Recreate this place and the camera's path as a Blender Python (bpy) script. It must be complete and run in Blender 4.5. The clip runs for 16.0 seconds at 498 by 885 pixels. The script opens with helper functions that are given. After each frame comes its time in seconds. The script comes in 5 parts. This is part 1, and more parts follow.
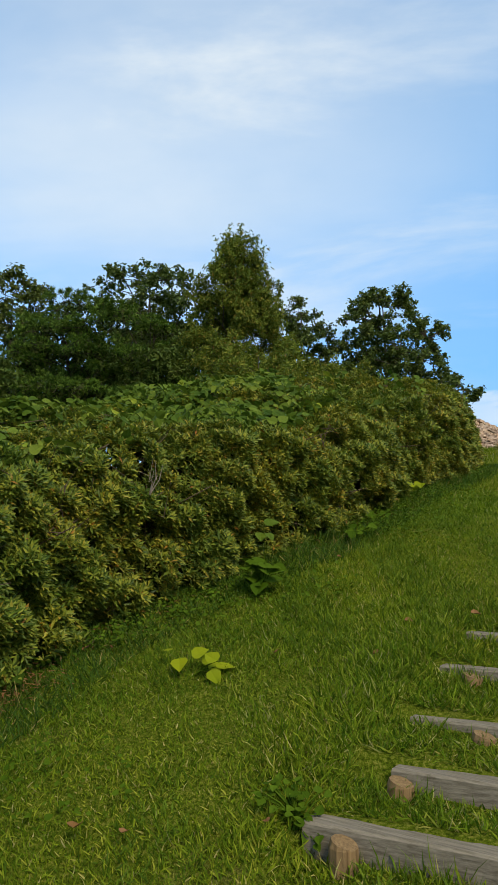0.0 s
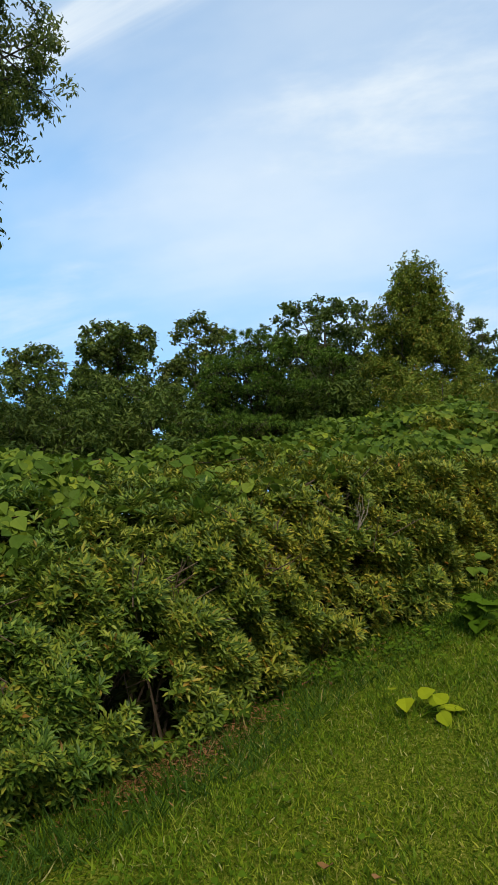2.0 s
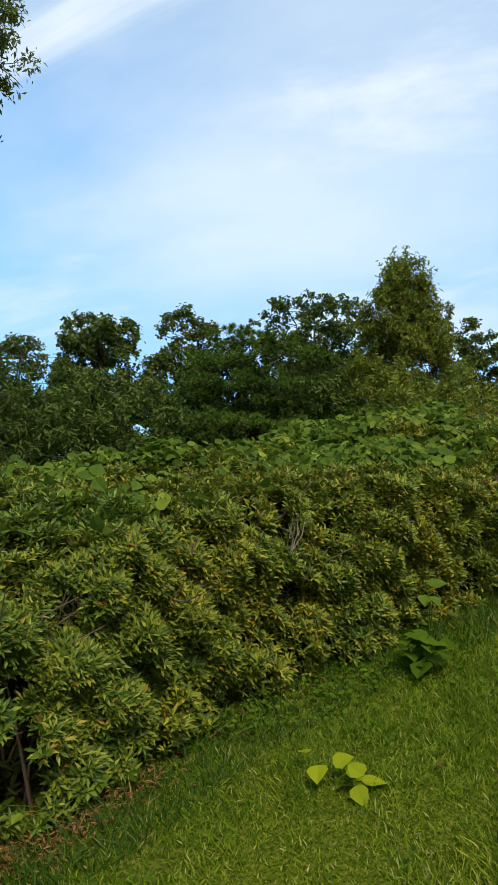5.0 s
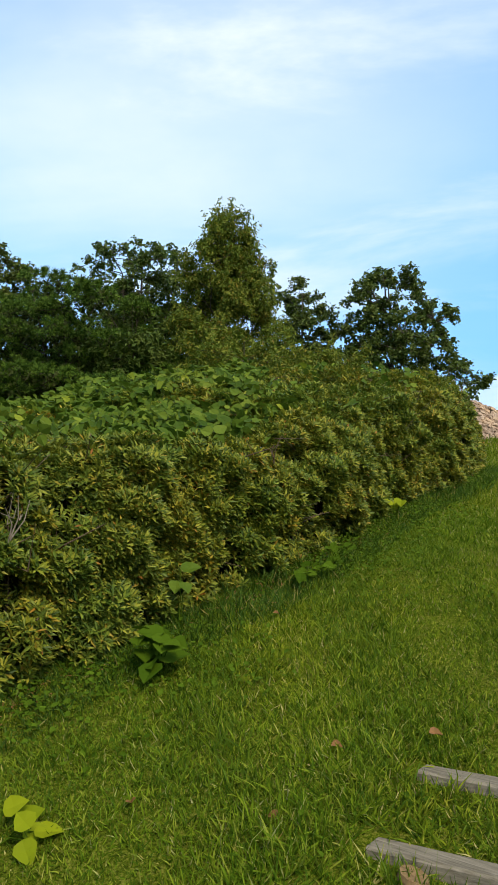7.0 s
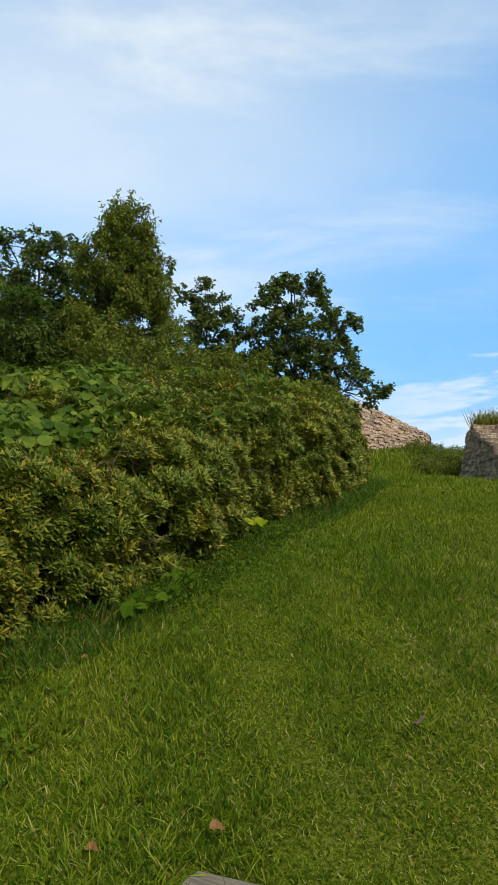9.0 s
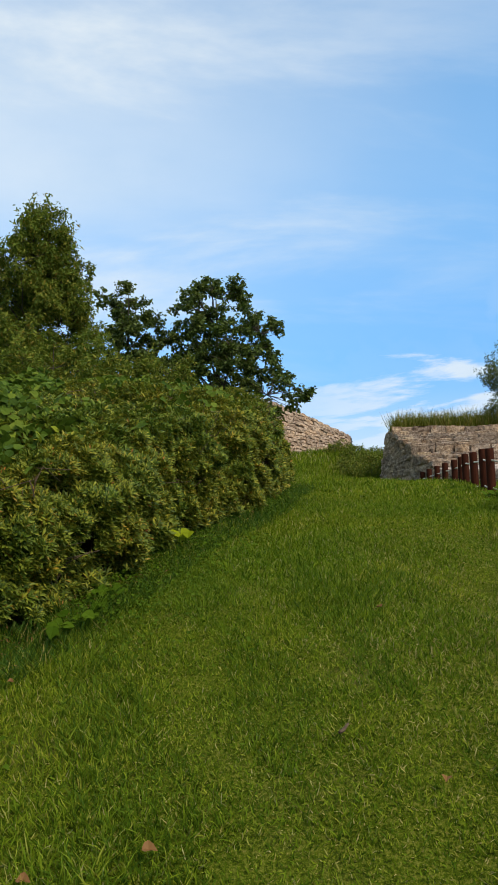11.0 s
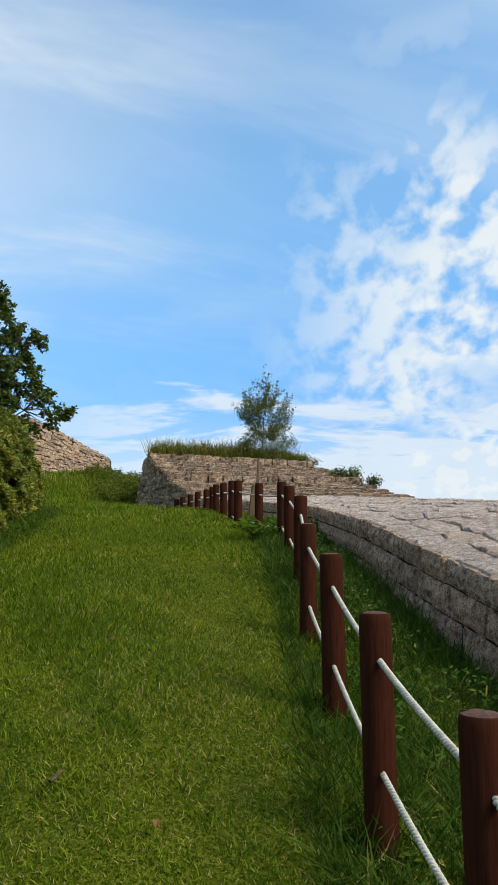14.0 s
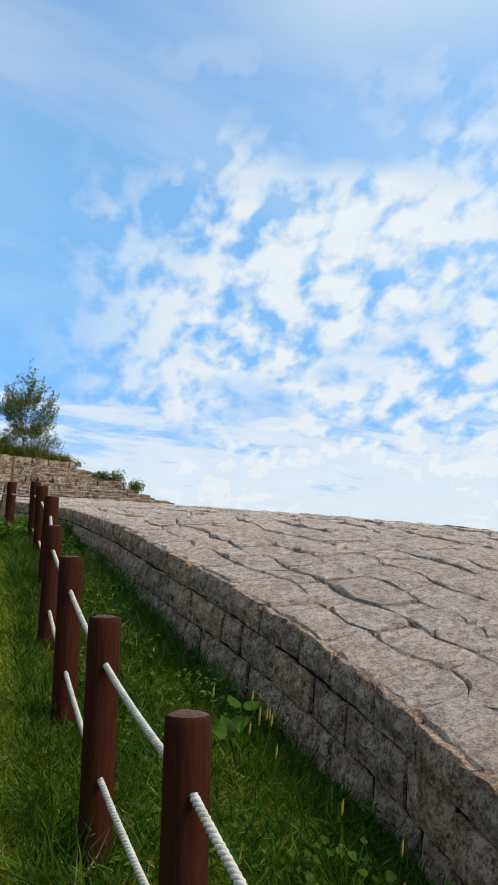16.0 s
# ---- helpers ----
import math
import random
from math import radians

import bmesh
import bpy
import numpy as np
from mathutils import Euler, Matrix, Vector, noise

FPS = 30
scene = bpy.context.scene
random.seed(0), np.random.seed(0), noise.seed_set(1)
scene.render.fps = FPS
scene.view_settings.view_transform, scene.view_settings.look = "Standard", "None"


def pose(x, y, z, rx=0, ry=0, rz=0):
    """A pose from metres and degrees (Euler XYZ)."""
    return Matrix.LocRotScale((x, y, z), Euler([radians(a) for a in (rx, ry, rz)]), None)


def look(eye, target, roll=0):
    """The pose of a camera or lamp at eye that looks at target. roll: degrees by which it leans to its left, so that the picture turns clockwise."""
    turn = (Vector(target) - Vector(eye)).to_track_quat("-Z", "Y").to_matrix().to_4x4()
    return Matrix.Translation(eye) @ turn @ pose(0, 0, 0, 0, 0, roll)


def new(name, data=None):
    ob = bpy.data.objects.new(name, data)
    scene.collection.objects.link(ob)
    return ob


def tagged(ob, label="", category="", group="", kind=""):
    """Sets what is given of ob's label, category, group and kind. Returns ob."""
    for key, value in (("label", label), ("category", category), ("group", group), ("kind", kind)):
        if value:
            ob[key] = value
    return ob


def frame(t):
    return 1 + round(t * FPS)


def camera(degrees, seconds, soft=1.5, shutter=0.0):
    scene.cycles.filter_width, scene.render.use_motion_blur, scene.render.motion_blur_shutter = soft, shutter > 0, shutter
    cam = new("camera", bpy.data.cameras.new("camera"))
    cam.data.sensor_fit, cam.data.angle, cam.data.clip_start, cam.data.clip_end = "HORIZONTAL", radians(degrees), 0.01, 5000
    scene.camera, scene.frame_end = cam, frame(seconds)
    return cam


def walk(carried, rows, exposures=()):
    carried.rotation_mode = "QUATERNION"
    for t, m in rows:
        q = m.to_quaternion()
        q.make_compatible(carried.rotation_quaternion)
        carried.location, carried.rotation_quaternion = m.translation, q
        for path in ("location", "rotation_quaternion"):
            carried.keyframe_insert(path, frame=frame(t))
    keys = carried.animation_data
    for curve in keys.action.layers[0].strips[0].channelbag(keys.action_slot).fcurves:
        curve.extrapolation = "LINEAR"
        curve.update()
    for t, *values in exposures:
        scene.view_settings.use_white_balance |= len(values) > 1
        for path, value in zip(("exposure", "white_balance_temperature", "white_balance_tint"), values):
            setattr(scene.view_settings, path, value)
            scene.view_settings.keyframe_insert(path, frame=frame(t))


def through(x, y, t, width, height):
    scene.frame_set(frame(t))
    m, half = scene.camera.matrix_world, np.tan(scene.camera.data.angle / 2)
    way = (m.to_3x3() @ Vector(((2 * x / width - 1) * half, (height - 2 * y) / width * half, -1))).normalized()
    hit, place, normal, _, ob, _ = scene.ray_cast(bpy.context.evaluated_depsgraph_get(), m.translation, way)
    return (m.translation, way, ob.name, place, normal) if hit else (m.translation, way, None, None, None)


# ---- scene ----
cam = camera(38.0, 16.0, soft=1.0)
PATH = [
    (0, (0.79, -1.623, 0.208), (-0.315, 0.015, 0.518), -0.6),
    (0.5, (0.746, -1.656, 0.209), (-0.483, -0.118, 0.56), -0.8),
    (1, (0.729, -1.67, 0.217), (-0.571, -0.198, 0.592), -1.0),
    (1.5, (0.699, -1.704, 0.22), (-0.682, -0.311, 0.609), -0.5),
    (2, (0.648, -1.759, 0.225), (-0.807, -0.447, 0.626), -0.4),
    (2.5, (0.617, -1.822, 0.229), (-0.871, -0.552, 0.643), -0.3),
    (3, (0.599, -1.833, 0.21), (-0.91, -0.588, 0.63), -0.0),
    (3.2, (0.602, -1.803, 0.201), (-0.914, -0.567, 0.62), 0.0),
    (5.3, (0.508, -0.983, 0.463), (-0.907, 0.381, 0.834), 1.2),
    (5.5, (0.479, -0.94, 0.481), (-0.876, 0.483, 0.854), 1.4),
    (6, (0.498, -0.788, 0.487), (-0.771, 0.711, 0.864), 0.9),
    (6.5, (0.542, -0.511, 0.521), (-0.704, 1.026, 0.817), 0.4),
    (7, (0.609, -0.334, 0.62), (-0.53, 1.289, 0.88), -0.1),
    (7.5, (0.612, -0.143, 0.636), (-0.465, 1.524, 0.883), 0.9),
    (8, (0.637, 0.001, 0.691), (-0.339, 1.728, 0.945), 1.0),
    (8.5, (0.679, 0.117, 0.723), (-0.265, 1.861, 0.982), 0.9),
    (9, (0.754, 0.317, 0.784), (-0.182, 2.065, 1.047), 0.9),
    (9.2, (0.785, 0.357, 0.823), (-0.134, 2.113, 1.087), 0.5),
    (11.3, (0.781, 0.251, 0.863), (0.063, 2.099, 1.128), -0.6),
    (11.5, (0.774, 0.362, 0.884), (0.075, 2.218, 1.147), -0.3),
    (12, (0.773, 0.369, 0.878), (0.127, 2.243, 1.149), -0.4),
    (12.5, (0.79, 0.354, 0.883), (0.214, 2.249, 1.166), -0.4),
    (13, (0.802, 0.364, 0.878), (0.335, 2.286, 1.176), -0.3),
    (13.5, (0.823, 0.372, 0.885), (0.539, 2.327, 1.196), -0.3),
    (14, (0.861, 0.368, 0.887), (0.749, 2.338, 1.215), 0.1),
    (14.5, (0.896, 0.358, 0.886), (1.003, 2.325, 1.229), 0.2),
    (15, (0.922, 0.358, 0.886), (1.21, 2.307, 1.234), 0.6),
    (15.5, (0.945, 0.359, 0.885), (1.364, 2.283, 1.235), 0.9),
    (16, (0.955, 0.369, 0.882), (1.469, 2.271, 1.23), 1.0),
]
EXPOSURES = [(0, 0.32), (2, 0.42), (3.5, 0.46), (5.5, 0.55), (7, 0.62), (8.5, 0.42), (10, 0.34), (12.5, 0.30), (16, 0.30)]
walk(cam, [(t, look(eye, target, roll)) for t, eye, target, roll in PATH], EXPOSURES)

# ---- sky, sun and exposure ----
SUN_AZ, SUN_EL = 120.0, 44.0          # degrees clockwise from +y, and above the horizon
world = bpy.data.worlds.new("sky")
scene.world = world
world.use_nodes = True
wn, wl = world.node_tree.nodes, world.node_tree.links
wn.clear()


def wnode(kind, **values):
    node = wn.new(kind)
    for key, value in values.items():
        node.inputs[key].default_value = value
    return node


def wmath(op, a, b=0.0, c=0.0, clamp=False):
    node = wn.new("ShaderNodeMath")
    node.operation, node.use_clamp = op, clamp
    for slot, value in zip(node.inputs, (a, b, c)):
        if isinstance(value, (int, float)):
            slot.default_value = value
        else:
            wl.new(value, slot)
    return node.outputs[0]


def wstep(value, lo, hi):
    node = wn.new("ShaderNodeMapRange")
    node.interpolation_type = "SMOOTHSTEP"
    node.inputs["From Min"].default_value, node.inputs["From Max"].default_value = lo, hi
    wl.new(value, node.inputs["Value"])
    return node.outputs["Result"]


def wnoise(vector, scale, detail, rough, distort=0.0, move=(0, 0, 0), turn=0.0, size=(1, 1, 1)):
    place = wn.new("ShaderNodeMapping")
    place.inputs["Location"].default_value = move
    place.inputs["Rotation"].default_value = (0, 0, radians(turn))
    place.inputs["Scale"].default_value = size
    wl.new(vector, place.inputs["Vector"])
    node = wn.new("ShaderNodeTexNoise")
    node.inputs["Scale"].default_value, node.inputs["Detail"].default_value = scale, detail
    node.inputs["Roughness"].default_value, node.inputs["Distortion"].default_value = rough, distort
    wl.new(place.outputs[0], node.inputs["Vector"])
    return node.outputs[0]


sky = wn.new("ShaderNodeTexSky")
sky.sky_type, sky.sun_disc = "NISHITA", False
sky.sun_elevation, sky.sun_rotation = radians(SUN_EL), radians(SUN_AZ)
sky.air_density, sky.dust_density, sky.ozone_density = 1.0, 0.4, 2.0
way = wn.new("ShaderNodeTexCoord").outputs["Generated"]
parts_xyz = wn.new("ShaderNodeSeparateXYZ")
wl.new(way, parts_xyz.inputs[0])
wx, wy, wz = parts_xyz.outputs
lift = wmath("MAXIMUM", wmath("ADD", wz, 0.20), 0.02)
flat = wn.new("ShaderNodeCombineXYZ")
wl.new(wmath("DIVIDE", wx, lift), flat.inputs[0])
wl.new(wmath("DIVIDE", wy, lift), flat.inputs[1])
deck = flat.outputs[0]
spin = wn.new("ShaderNodeMapping")
spin.inputs["Rotation"].default_value = (0, 0, radians(-25))
wl.new(deck, spin.inputs["Vector"])
comb = spin.outputs[0]               # the high streaks run across the walk
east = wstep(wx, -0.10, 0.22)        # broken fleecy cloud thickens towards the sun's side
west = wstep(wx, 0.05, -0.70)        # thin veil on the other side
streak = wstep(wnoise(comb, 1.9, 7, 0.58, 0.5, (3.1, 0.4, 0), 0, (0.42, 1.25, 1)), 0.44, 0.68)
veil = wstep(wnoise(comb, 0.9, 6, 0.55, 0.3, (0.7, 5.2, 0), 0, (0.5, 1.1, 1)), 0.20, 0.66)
lift_high = wmath("ADD", wz, 0.55)
flat_high = wn.new("ShaderNodeCombineXYZ")
wl.new(wmath("DIVIDE", wx, lift_high), flat_high.inputs[0])
wl.new(wmath("DIVIDE", wy, lift_high), flat_high.inputs[1])
fleck = flat_high.outputs[0]
puffs_ = wmath("ADD", wmath("MULTIPLY", wnoise(fleck, 19.0, 6, 0.5, 0.12, (1.3, 2.2, 0), 24, (1.15, 0.85, 1)), 0.66), wmath("MULTIPLY", wnoise(fleck, 4.6, 3, 0.5, 0.1, (7.3, 3.2, 0), 24), 0.34))
fleece = wmath("MULTIPLY", wstep(puffs_, 0.37, 0.57), wstep(wz, 0.70, 0.52))
patch = wstep(wnoise(deck, 1.5, 4, 0.5, 0.2, (4.3, 1.2, 0), 0), 0.26, 0.50)
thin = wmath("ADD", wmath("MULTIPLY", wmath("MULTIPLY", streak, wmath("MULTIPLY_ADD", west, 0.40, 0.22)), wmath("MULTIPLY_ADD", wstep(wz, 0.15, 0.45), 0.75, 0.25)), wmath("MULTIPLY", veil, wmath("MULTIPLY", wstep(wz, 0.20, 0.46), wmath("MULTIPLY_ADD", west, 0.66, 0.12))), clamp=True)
thick = wmath("MULTIPLY", wmath("MULTIPLY", fleece, patch), wmath("MULTIPLY_ADD", east, 1.0, 0.05), clamp=True)
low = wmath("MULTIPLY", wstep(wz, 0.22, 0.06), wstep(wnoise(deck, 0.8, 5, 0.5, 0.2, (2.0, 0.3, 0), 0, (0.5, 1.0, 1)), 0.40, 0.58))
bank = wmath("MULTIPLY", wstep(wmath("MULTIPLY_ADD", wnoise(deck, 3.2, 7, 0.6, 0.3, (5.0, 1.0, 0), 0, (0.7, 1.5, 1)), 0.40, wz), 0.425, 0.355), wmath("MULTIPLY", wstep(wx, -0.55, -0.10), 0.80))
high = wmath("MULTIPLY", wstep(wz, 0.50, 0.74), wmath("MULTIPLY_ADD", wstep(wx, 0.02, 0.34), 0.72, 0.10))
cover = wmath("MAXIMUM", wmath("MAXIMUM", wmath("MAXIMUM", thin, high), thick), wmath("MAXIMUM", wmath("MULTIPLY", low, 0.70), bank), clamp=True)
tone = wn.new("ShaderNodeMix")
tone.data_type = "RGBA"
tone.inputs["A"].default_value, tone.inputs["B"].default_value = (0.73, 0.83, 0.90, 1), (0.90, 0.955, 0.985, 1)
wl.new(wnoise(deck, 5.0, 5, 0.6, 0.2), tone.inputs["Factor"])
air = wn.new("ShaderNodeMix")
air.data_type, air.blend_type = "RGBA", "MULTIPLY"
air.inputs["Factor"].default_value = 1.0
depth = wn.new("ShaderNodeMix")
depth.data_type = "RGBA"
depth.inputs["A"].default_value, depth.inputs["B"].default_value = (0.37, 0.47, 0.66, 1), (0.62, 1.10, 1.20, 1)
wl.new(wstep(wz, 0.00, 0.55), depth.inputs["Factor"])
wl.new(depth.outputs["Result"], air.inputs["B"])
wl.new(sky.outputs[0], air.inputs["A"])
blue = wnode("ShaderNodeBackground", Strength=0.19)
wl.new(air.outputs["Result"], blue.inputs["Color"])
cloud = wnode("ShaderNodeBackground", Strength=0.80)
wl.new(tone.outputs["Result"], cloud.inputs["Color"])
both = wn.new("ShaderNodeMixShader")
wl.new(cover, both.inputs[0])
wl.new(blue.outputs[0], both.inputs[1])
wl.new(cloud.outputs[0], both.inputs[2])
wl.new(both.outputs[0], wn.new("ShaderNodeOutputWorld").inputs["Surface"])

sun_data = bpy.data.lights.new("sun", "SUN")
sun_data.energy, sun_data.angle, sun_data.color = 3.0, radians(20), (1.0, 0.89, 0.70)
sun = new("sun", sun_data)
sun_way = Vector((math.sin(radians(SUN_AZ)) * math.cos(radians(SUN_EL)), math.cos(radians(SUN_AZ)) * math.cos(radians(SUN_EL)), math.sin(radians(SUN_EL))))
sun.matrix_world = look(sun_way * 40, (0, 0, 0))

# ---- materials ----


class Shade:
    """A node material with short calls for the usual steps."""

    def __init__(self, name, rough=0.8, gloss=0.3):
        self.mat = bpy.data.materials.new(name)
        self.mat.use_nodes = True
        self.nodes, self.links = self.mat.node_tree.nodes, self.mat.node_tree.links
        self.main = self.nodes["Principled BSDF"]
        self.main.inputs["Roughness"].default_value = rough
        self.main.inputs["Specular IOR Level"].default_value = gloss
        self.out = self.nodes["Material Output"]

    def where(self, size=(1, 1, 1), local=True):
        place = self.nodes.new("ShaderNodeMapping")
        place.inputs["Scale"].default_value = size
        if local:
            self.links.new(self.nodes.new("ShaderNodeTexCoord").outputs["Object"], place.inputs[0])
        else:
            self.links.new(self.nodes.new("ShaderNodeNewGeometry").outputs["Position"], place.inputs[0])
        return place.outputs[0]

    def noise(self, at, scale, detail=5, rough=0.6):
        node = self.nodes.new("ShaderNodeTexNoise")
        node.inputs["Scale"].default_value, node.inputs["Detail"].default_value, node.inputs["Roughness"].default_value = scale, detail, rough
        self.links.new(at, node.inputs["Vector"])
        return node.outputs[0]

    def island(self):
        return self.nodes.new("ShaderNodeNewGeometry").outputs["Random Per Island"]

    def piece(self):
        return self.nodes.new("ShaderNodeObjectInfo").outputs["Random"]

    def ramp(self, value, *stops):
        node = self.nodes.new("ShaderNodeValToRGB")
        while len(node.color_ramp.elements) < len(stops):
            node.color_ramp.elements.new(0.5)
        for element, (at, colour) in zip(node.color_ramp.elements, stops):
            element.position, element.color = at, (*colour, 1)
        self.links.new(value, node.inputs[0])
        return node.outputs[0]

    def mix(self, a, b, factor, kind="MIX"):
        node = self.nodes.new("ShaderNodeMix")
        node.data_type, node.blend_type = "RGBA", kind
        for slot, value in (("A", a), ("B", b), ("Factor", factor)):
            if isinstance(value, (tuple, float, int)):
                node.inputs[slot].default_value = (*value, 1) if isinstance(value, tuple) else value
            else:
                self.links.new(value, node.inputs[slot])
        return node.outputs["Result"]

    def paint(self, colour):
        self.links.new(colour, self.main.inputs["Base Color"])
        return self

    def bump(self, height, strength=0.4, distance=0.01):
        node = self.nodes.new("ShaderNodeBump")
        node.inputs["Strength"].default_value, node.inputs["Distance"].default_value = strength, distance
        self.links.new(height, node.inputs["Height"])
        self.links.new(node.outputs[0], self.main.inputs["Normal"])
        return self

    def leafy(self, colour, through=0.3):
        """Light that passes through a thin leaf."""
        self.paint(colour)
        thin = self.nodes.new("ShaderNodeBsdfTranslucent")
        self.links.new(colour, thin.inputs["Color"])
        both = self.nodes.new("ShaderNodeMixShader")
        both.inputs[0].default_value = through
        self.links.new(self.main.outputs[0], both.inputs[1])
        self.links.new(thin.outputs[0], both.inputs[2])
        self.links.new(both.outputs[0], self.out.inputs["Surface"])
        return self


def leaf_material(name, *stops, rough=0.6, gloss=0.12, through=0.30, patch=1.2, tint=(0.75, 0.8, 0.5), own=0.0):
    s = Shade(name, rough, gloss)
    colour = s.ramp(s.island(), *stops)
    wide = s.ramp(s.noise(s.where(local=False), patch, 4), (0.40, tint), (0.62, (1, 1, 1)))
    colour = s.mix(colour, wide, 0.8, "MULTIPLY")
    if own:                        # each plant has a tone of its own
        colour = s.mix(colour, s.ramp(s.piece(), (0.0, (0.72, 0.88, 0.85)), (0.5, (0.94, 0.97, 0.95)), (1.0, (1.10, 1.0, 0.8))), own / 0.3, "MULTIPLY")
    s.leafy(colour, through)
    return s.mat


AZALEA = leaf_material("azalea_leaf", (0.0, (0.044, 0.070, 0.007)), (0.35, (0.114, 0.144, 0.015)), (0.7, (0.222, 0.230, 0.024)), (0.94, (0.36, 0.312, 0.034)), (0.985, (0.37, 0.24, 0.030)), (1.0, (0.32, 0.11, 0.02)), tint=(0.54, 0.78, 0.80), patch=1.5, rough=0.5, gloss=0.2, own=0.3)
# INNER: near-black green, the shade within plants put into the colour
INNER = leaf_material("shade_painted_leaf", (0.0, (0.016, 0.026, 0.006)), (1.0, (0.050, 0.062, 0.012)), rough=0.7)
KUDZU = leaf_material("kudzu_leaf", (0.0, (0.042, 0.074, 0.006)), (0.5, (0.084, 0.126, 0.011)), (0.92, (0.142, 0.180, 0.018)), (1.0, (0.23, 0.26, 0.02)), rough=0.6, gloss=0.08, tint=(0.62, 0.78, 0.80))
YOUNG = leaf_material("young_vine_leaf", (0.0, (0.17, 0.22, 0.008)), (1.0, (0.30, 0.32, 0.012)), gloss=0.05, through=0.35)
WEED = leaf_material("weed_leaf", (0.0, (0.042, 0.080, 0.004)), (1.0, (0.090, 0.145, 0.010)), gloss=0.04, rough=0.75)
OAK = leaf_material("oak_leaf", (0.0, (0.048, 0.074, 0.014)), (0.6, (0.104, 0.136, 0.024)), (1.0, (0.185, 0.200, 0.040)), patch=0.7, through=0.35, rough=0.5, gloss=0.2, tint=(0.7, 0.8, 0.7), own=0.15)
POPLAR = leaf_material("poplar_leaf", (0.0, (0.066, 0.100, 0.012)), (0.6, (0.150, 0.185, 0.022)), (0.94, (0.26, 0.250, 0.034)), (1.0, (0.28, 0.17, 0.03)), patch=0.8, through=0.38, rough=0.6, gloss=0.12, tint=(0.75, 0.85, 0.7))
PINE = leaf_material("pine_needle", (0.0, (0.022, 0.052, 0.009)), (0.5, (0.062, 0.116, 0.018)), (1.0, (0.170, 0.250, 0.040)), through=0.10, patch=1.0, gloss=0.05, rough=0.75)
UNDER = leaf_material("understory_leaf", (0.0, (0.044, 0.074, 0.012)), (1.0, (0.125, 0.155, 0.028)), patch=0.8, tint=(0.7, 0.85, 0.7))
SILVER = leaf_material("willow_leaf", (0.0, (0.065, 0.095, 0.025)), (1.0, (0.175, 0.200, 0.070)), through=0.4)
GRASS = leaf_material("grass_blade", (0.0, (0.048, 0.092, 0.005)), (0.40, (0.118, 0.168, 0.008)), (0.74, (0.200, 0.242, 0.012)), (0.93, (0.285, 0.280, 0.032)), (1.0, (0.44, 0.36, 0.14)), rough=0.7, gloss=0.05, through=0.3, patch=0.9, tint=(0.66, 0.82, 0.8))
LUSH = leaf_material("lush_grass_blade", (0.0, (0.042, 0.084, 0.006)), (0.6, (0.098, 0.156, 0.010)), (1.0, (0.180, 0.236, 0.016)), rough=0.6, gloss=0.08, through=0.3)
RANK = leaf_material("rank_grass_blade", (0.0, (0.024, 0.060, 0.006)), (0.6, (0.050, 0.102, 0.010)), (0.95, (0.096, 0.150, 0.016)), (1.0, (0.36, 0.28, 0.10)), rough=0.6, gloss=0.1, through=0.3)
STRAW = leaf_material("straw_blade", (0.0, (0.17, 0.18, 0.02)), (0.5, (0.30, 0.25, 0.07)), (1.0, (0.42, 0.34, 0.15)), through=0.25)
HEAD = leaf_material("seed_head", (0.0, (0.30, 0.20, 0.03)), (1.0, (0.46, 0.33, 0.07)), through=0.25)
HAY = leaf_material("plateau_grass", (0.0, (0.095, 0.115, 0.014)), (0.6, (0.165, 0.170, 0.024)), (1.0, (0.28, 0.23, 0.07)), through=0.3)
DRY = leaf_material("dead_leaf", (0.0, (0.13, 0.055, 0.020)), (1.0, (0.26, 0.130, 0.052)), through=0.1)


def ground_material():
    s = Shade("grassy_soil", 0.95, 0.0)
    at = s.where(local=False)
    green = s.ramp(s.noise(at, 60, 8, 0.8), (0.40, (0.025, 0.036, 0.004)), (0.50, (0.066, 0.092, 0.005)), (0.60, (0.16, 0.155, 0.025)))
    soil = s.ramp(s.noise(at, 40, 5, 0.7), (0.35, (0.075, 0.066, 0.016)), (0.65, (0.19, 0.160, 0.050)))
    s.paint(s.mix(green, soil, s.ramp(s.noise(at, 1.3, 6, 0.65), (0.55, (0, 0, 0)), (0.75, (0.6, 0.6, 0.6)))))
    return s.bump(s.noise(at, 60, 4, 0.7), 0.8, 0.03).mat


def stone_material(name, *stops, relief=0.06, ridge=(1, 1, 1), stain=(0.5, 0.47, 0.44), warm=(1.0, 0.93, 0.82), cold=(0.70, 0.70, 0.72)):
    s = Shade(name, 0.9, 0.2)
    at = s.where(local=False)
    base = s.ramp(s.mix(s.noise(at, 85, 8, 0.8), s.noise(at, 22, 6, 0.7), 0.4), *stops)
    base = s.mix(base, s.ramp(s.noise(at, 6, 7, 0.7), (0.40, stain), (0.56, (1, 1, 1))), 0.75, "MULTIPLY")
    base = s.mix(base, s.ramp(s.piece(), (0.0, cold), (0.5, (0.95, 0.95, 0.95)), (1.0, warm)), 1.0, "MULTIPLY")
    s.paint(base)
    h = s.mix(s.noise(s.where(ridge, local=False), 17, 8, 0.75), s.noise(at, 60, 8, 0.85), 0.45)
    return s.bump(h, 1.0, relief).mat


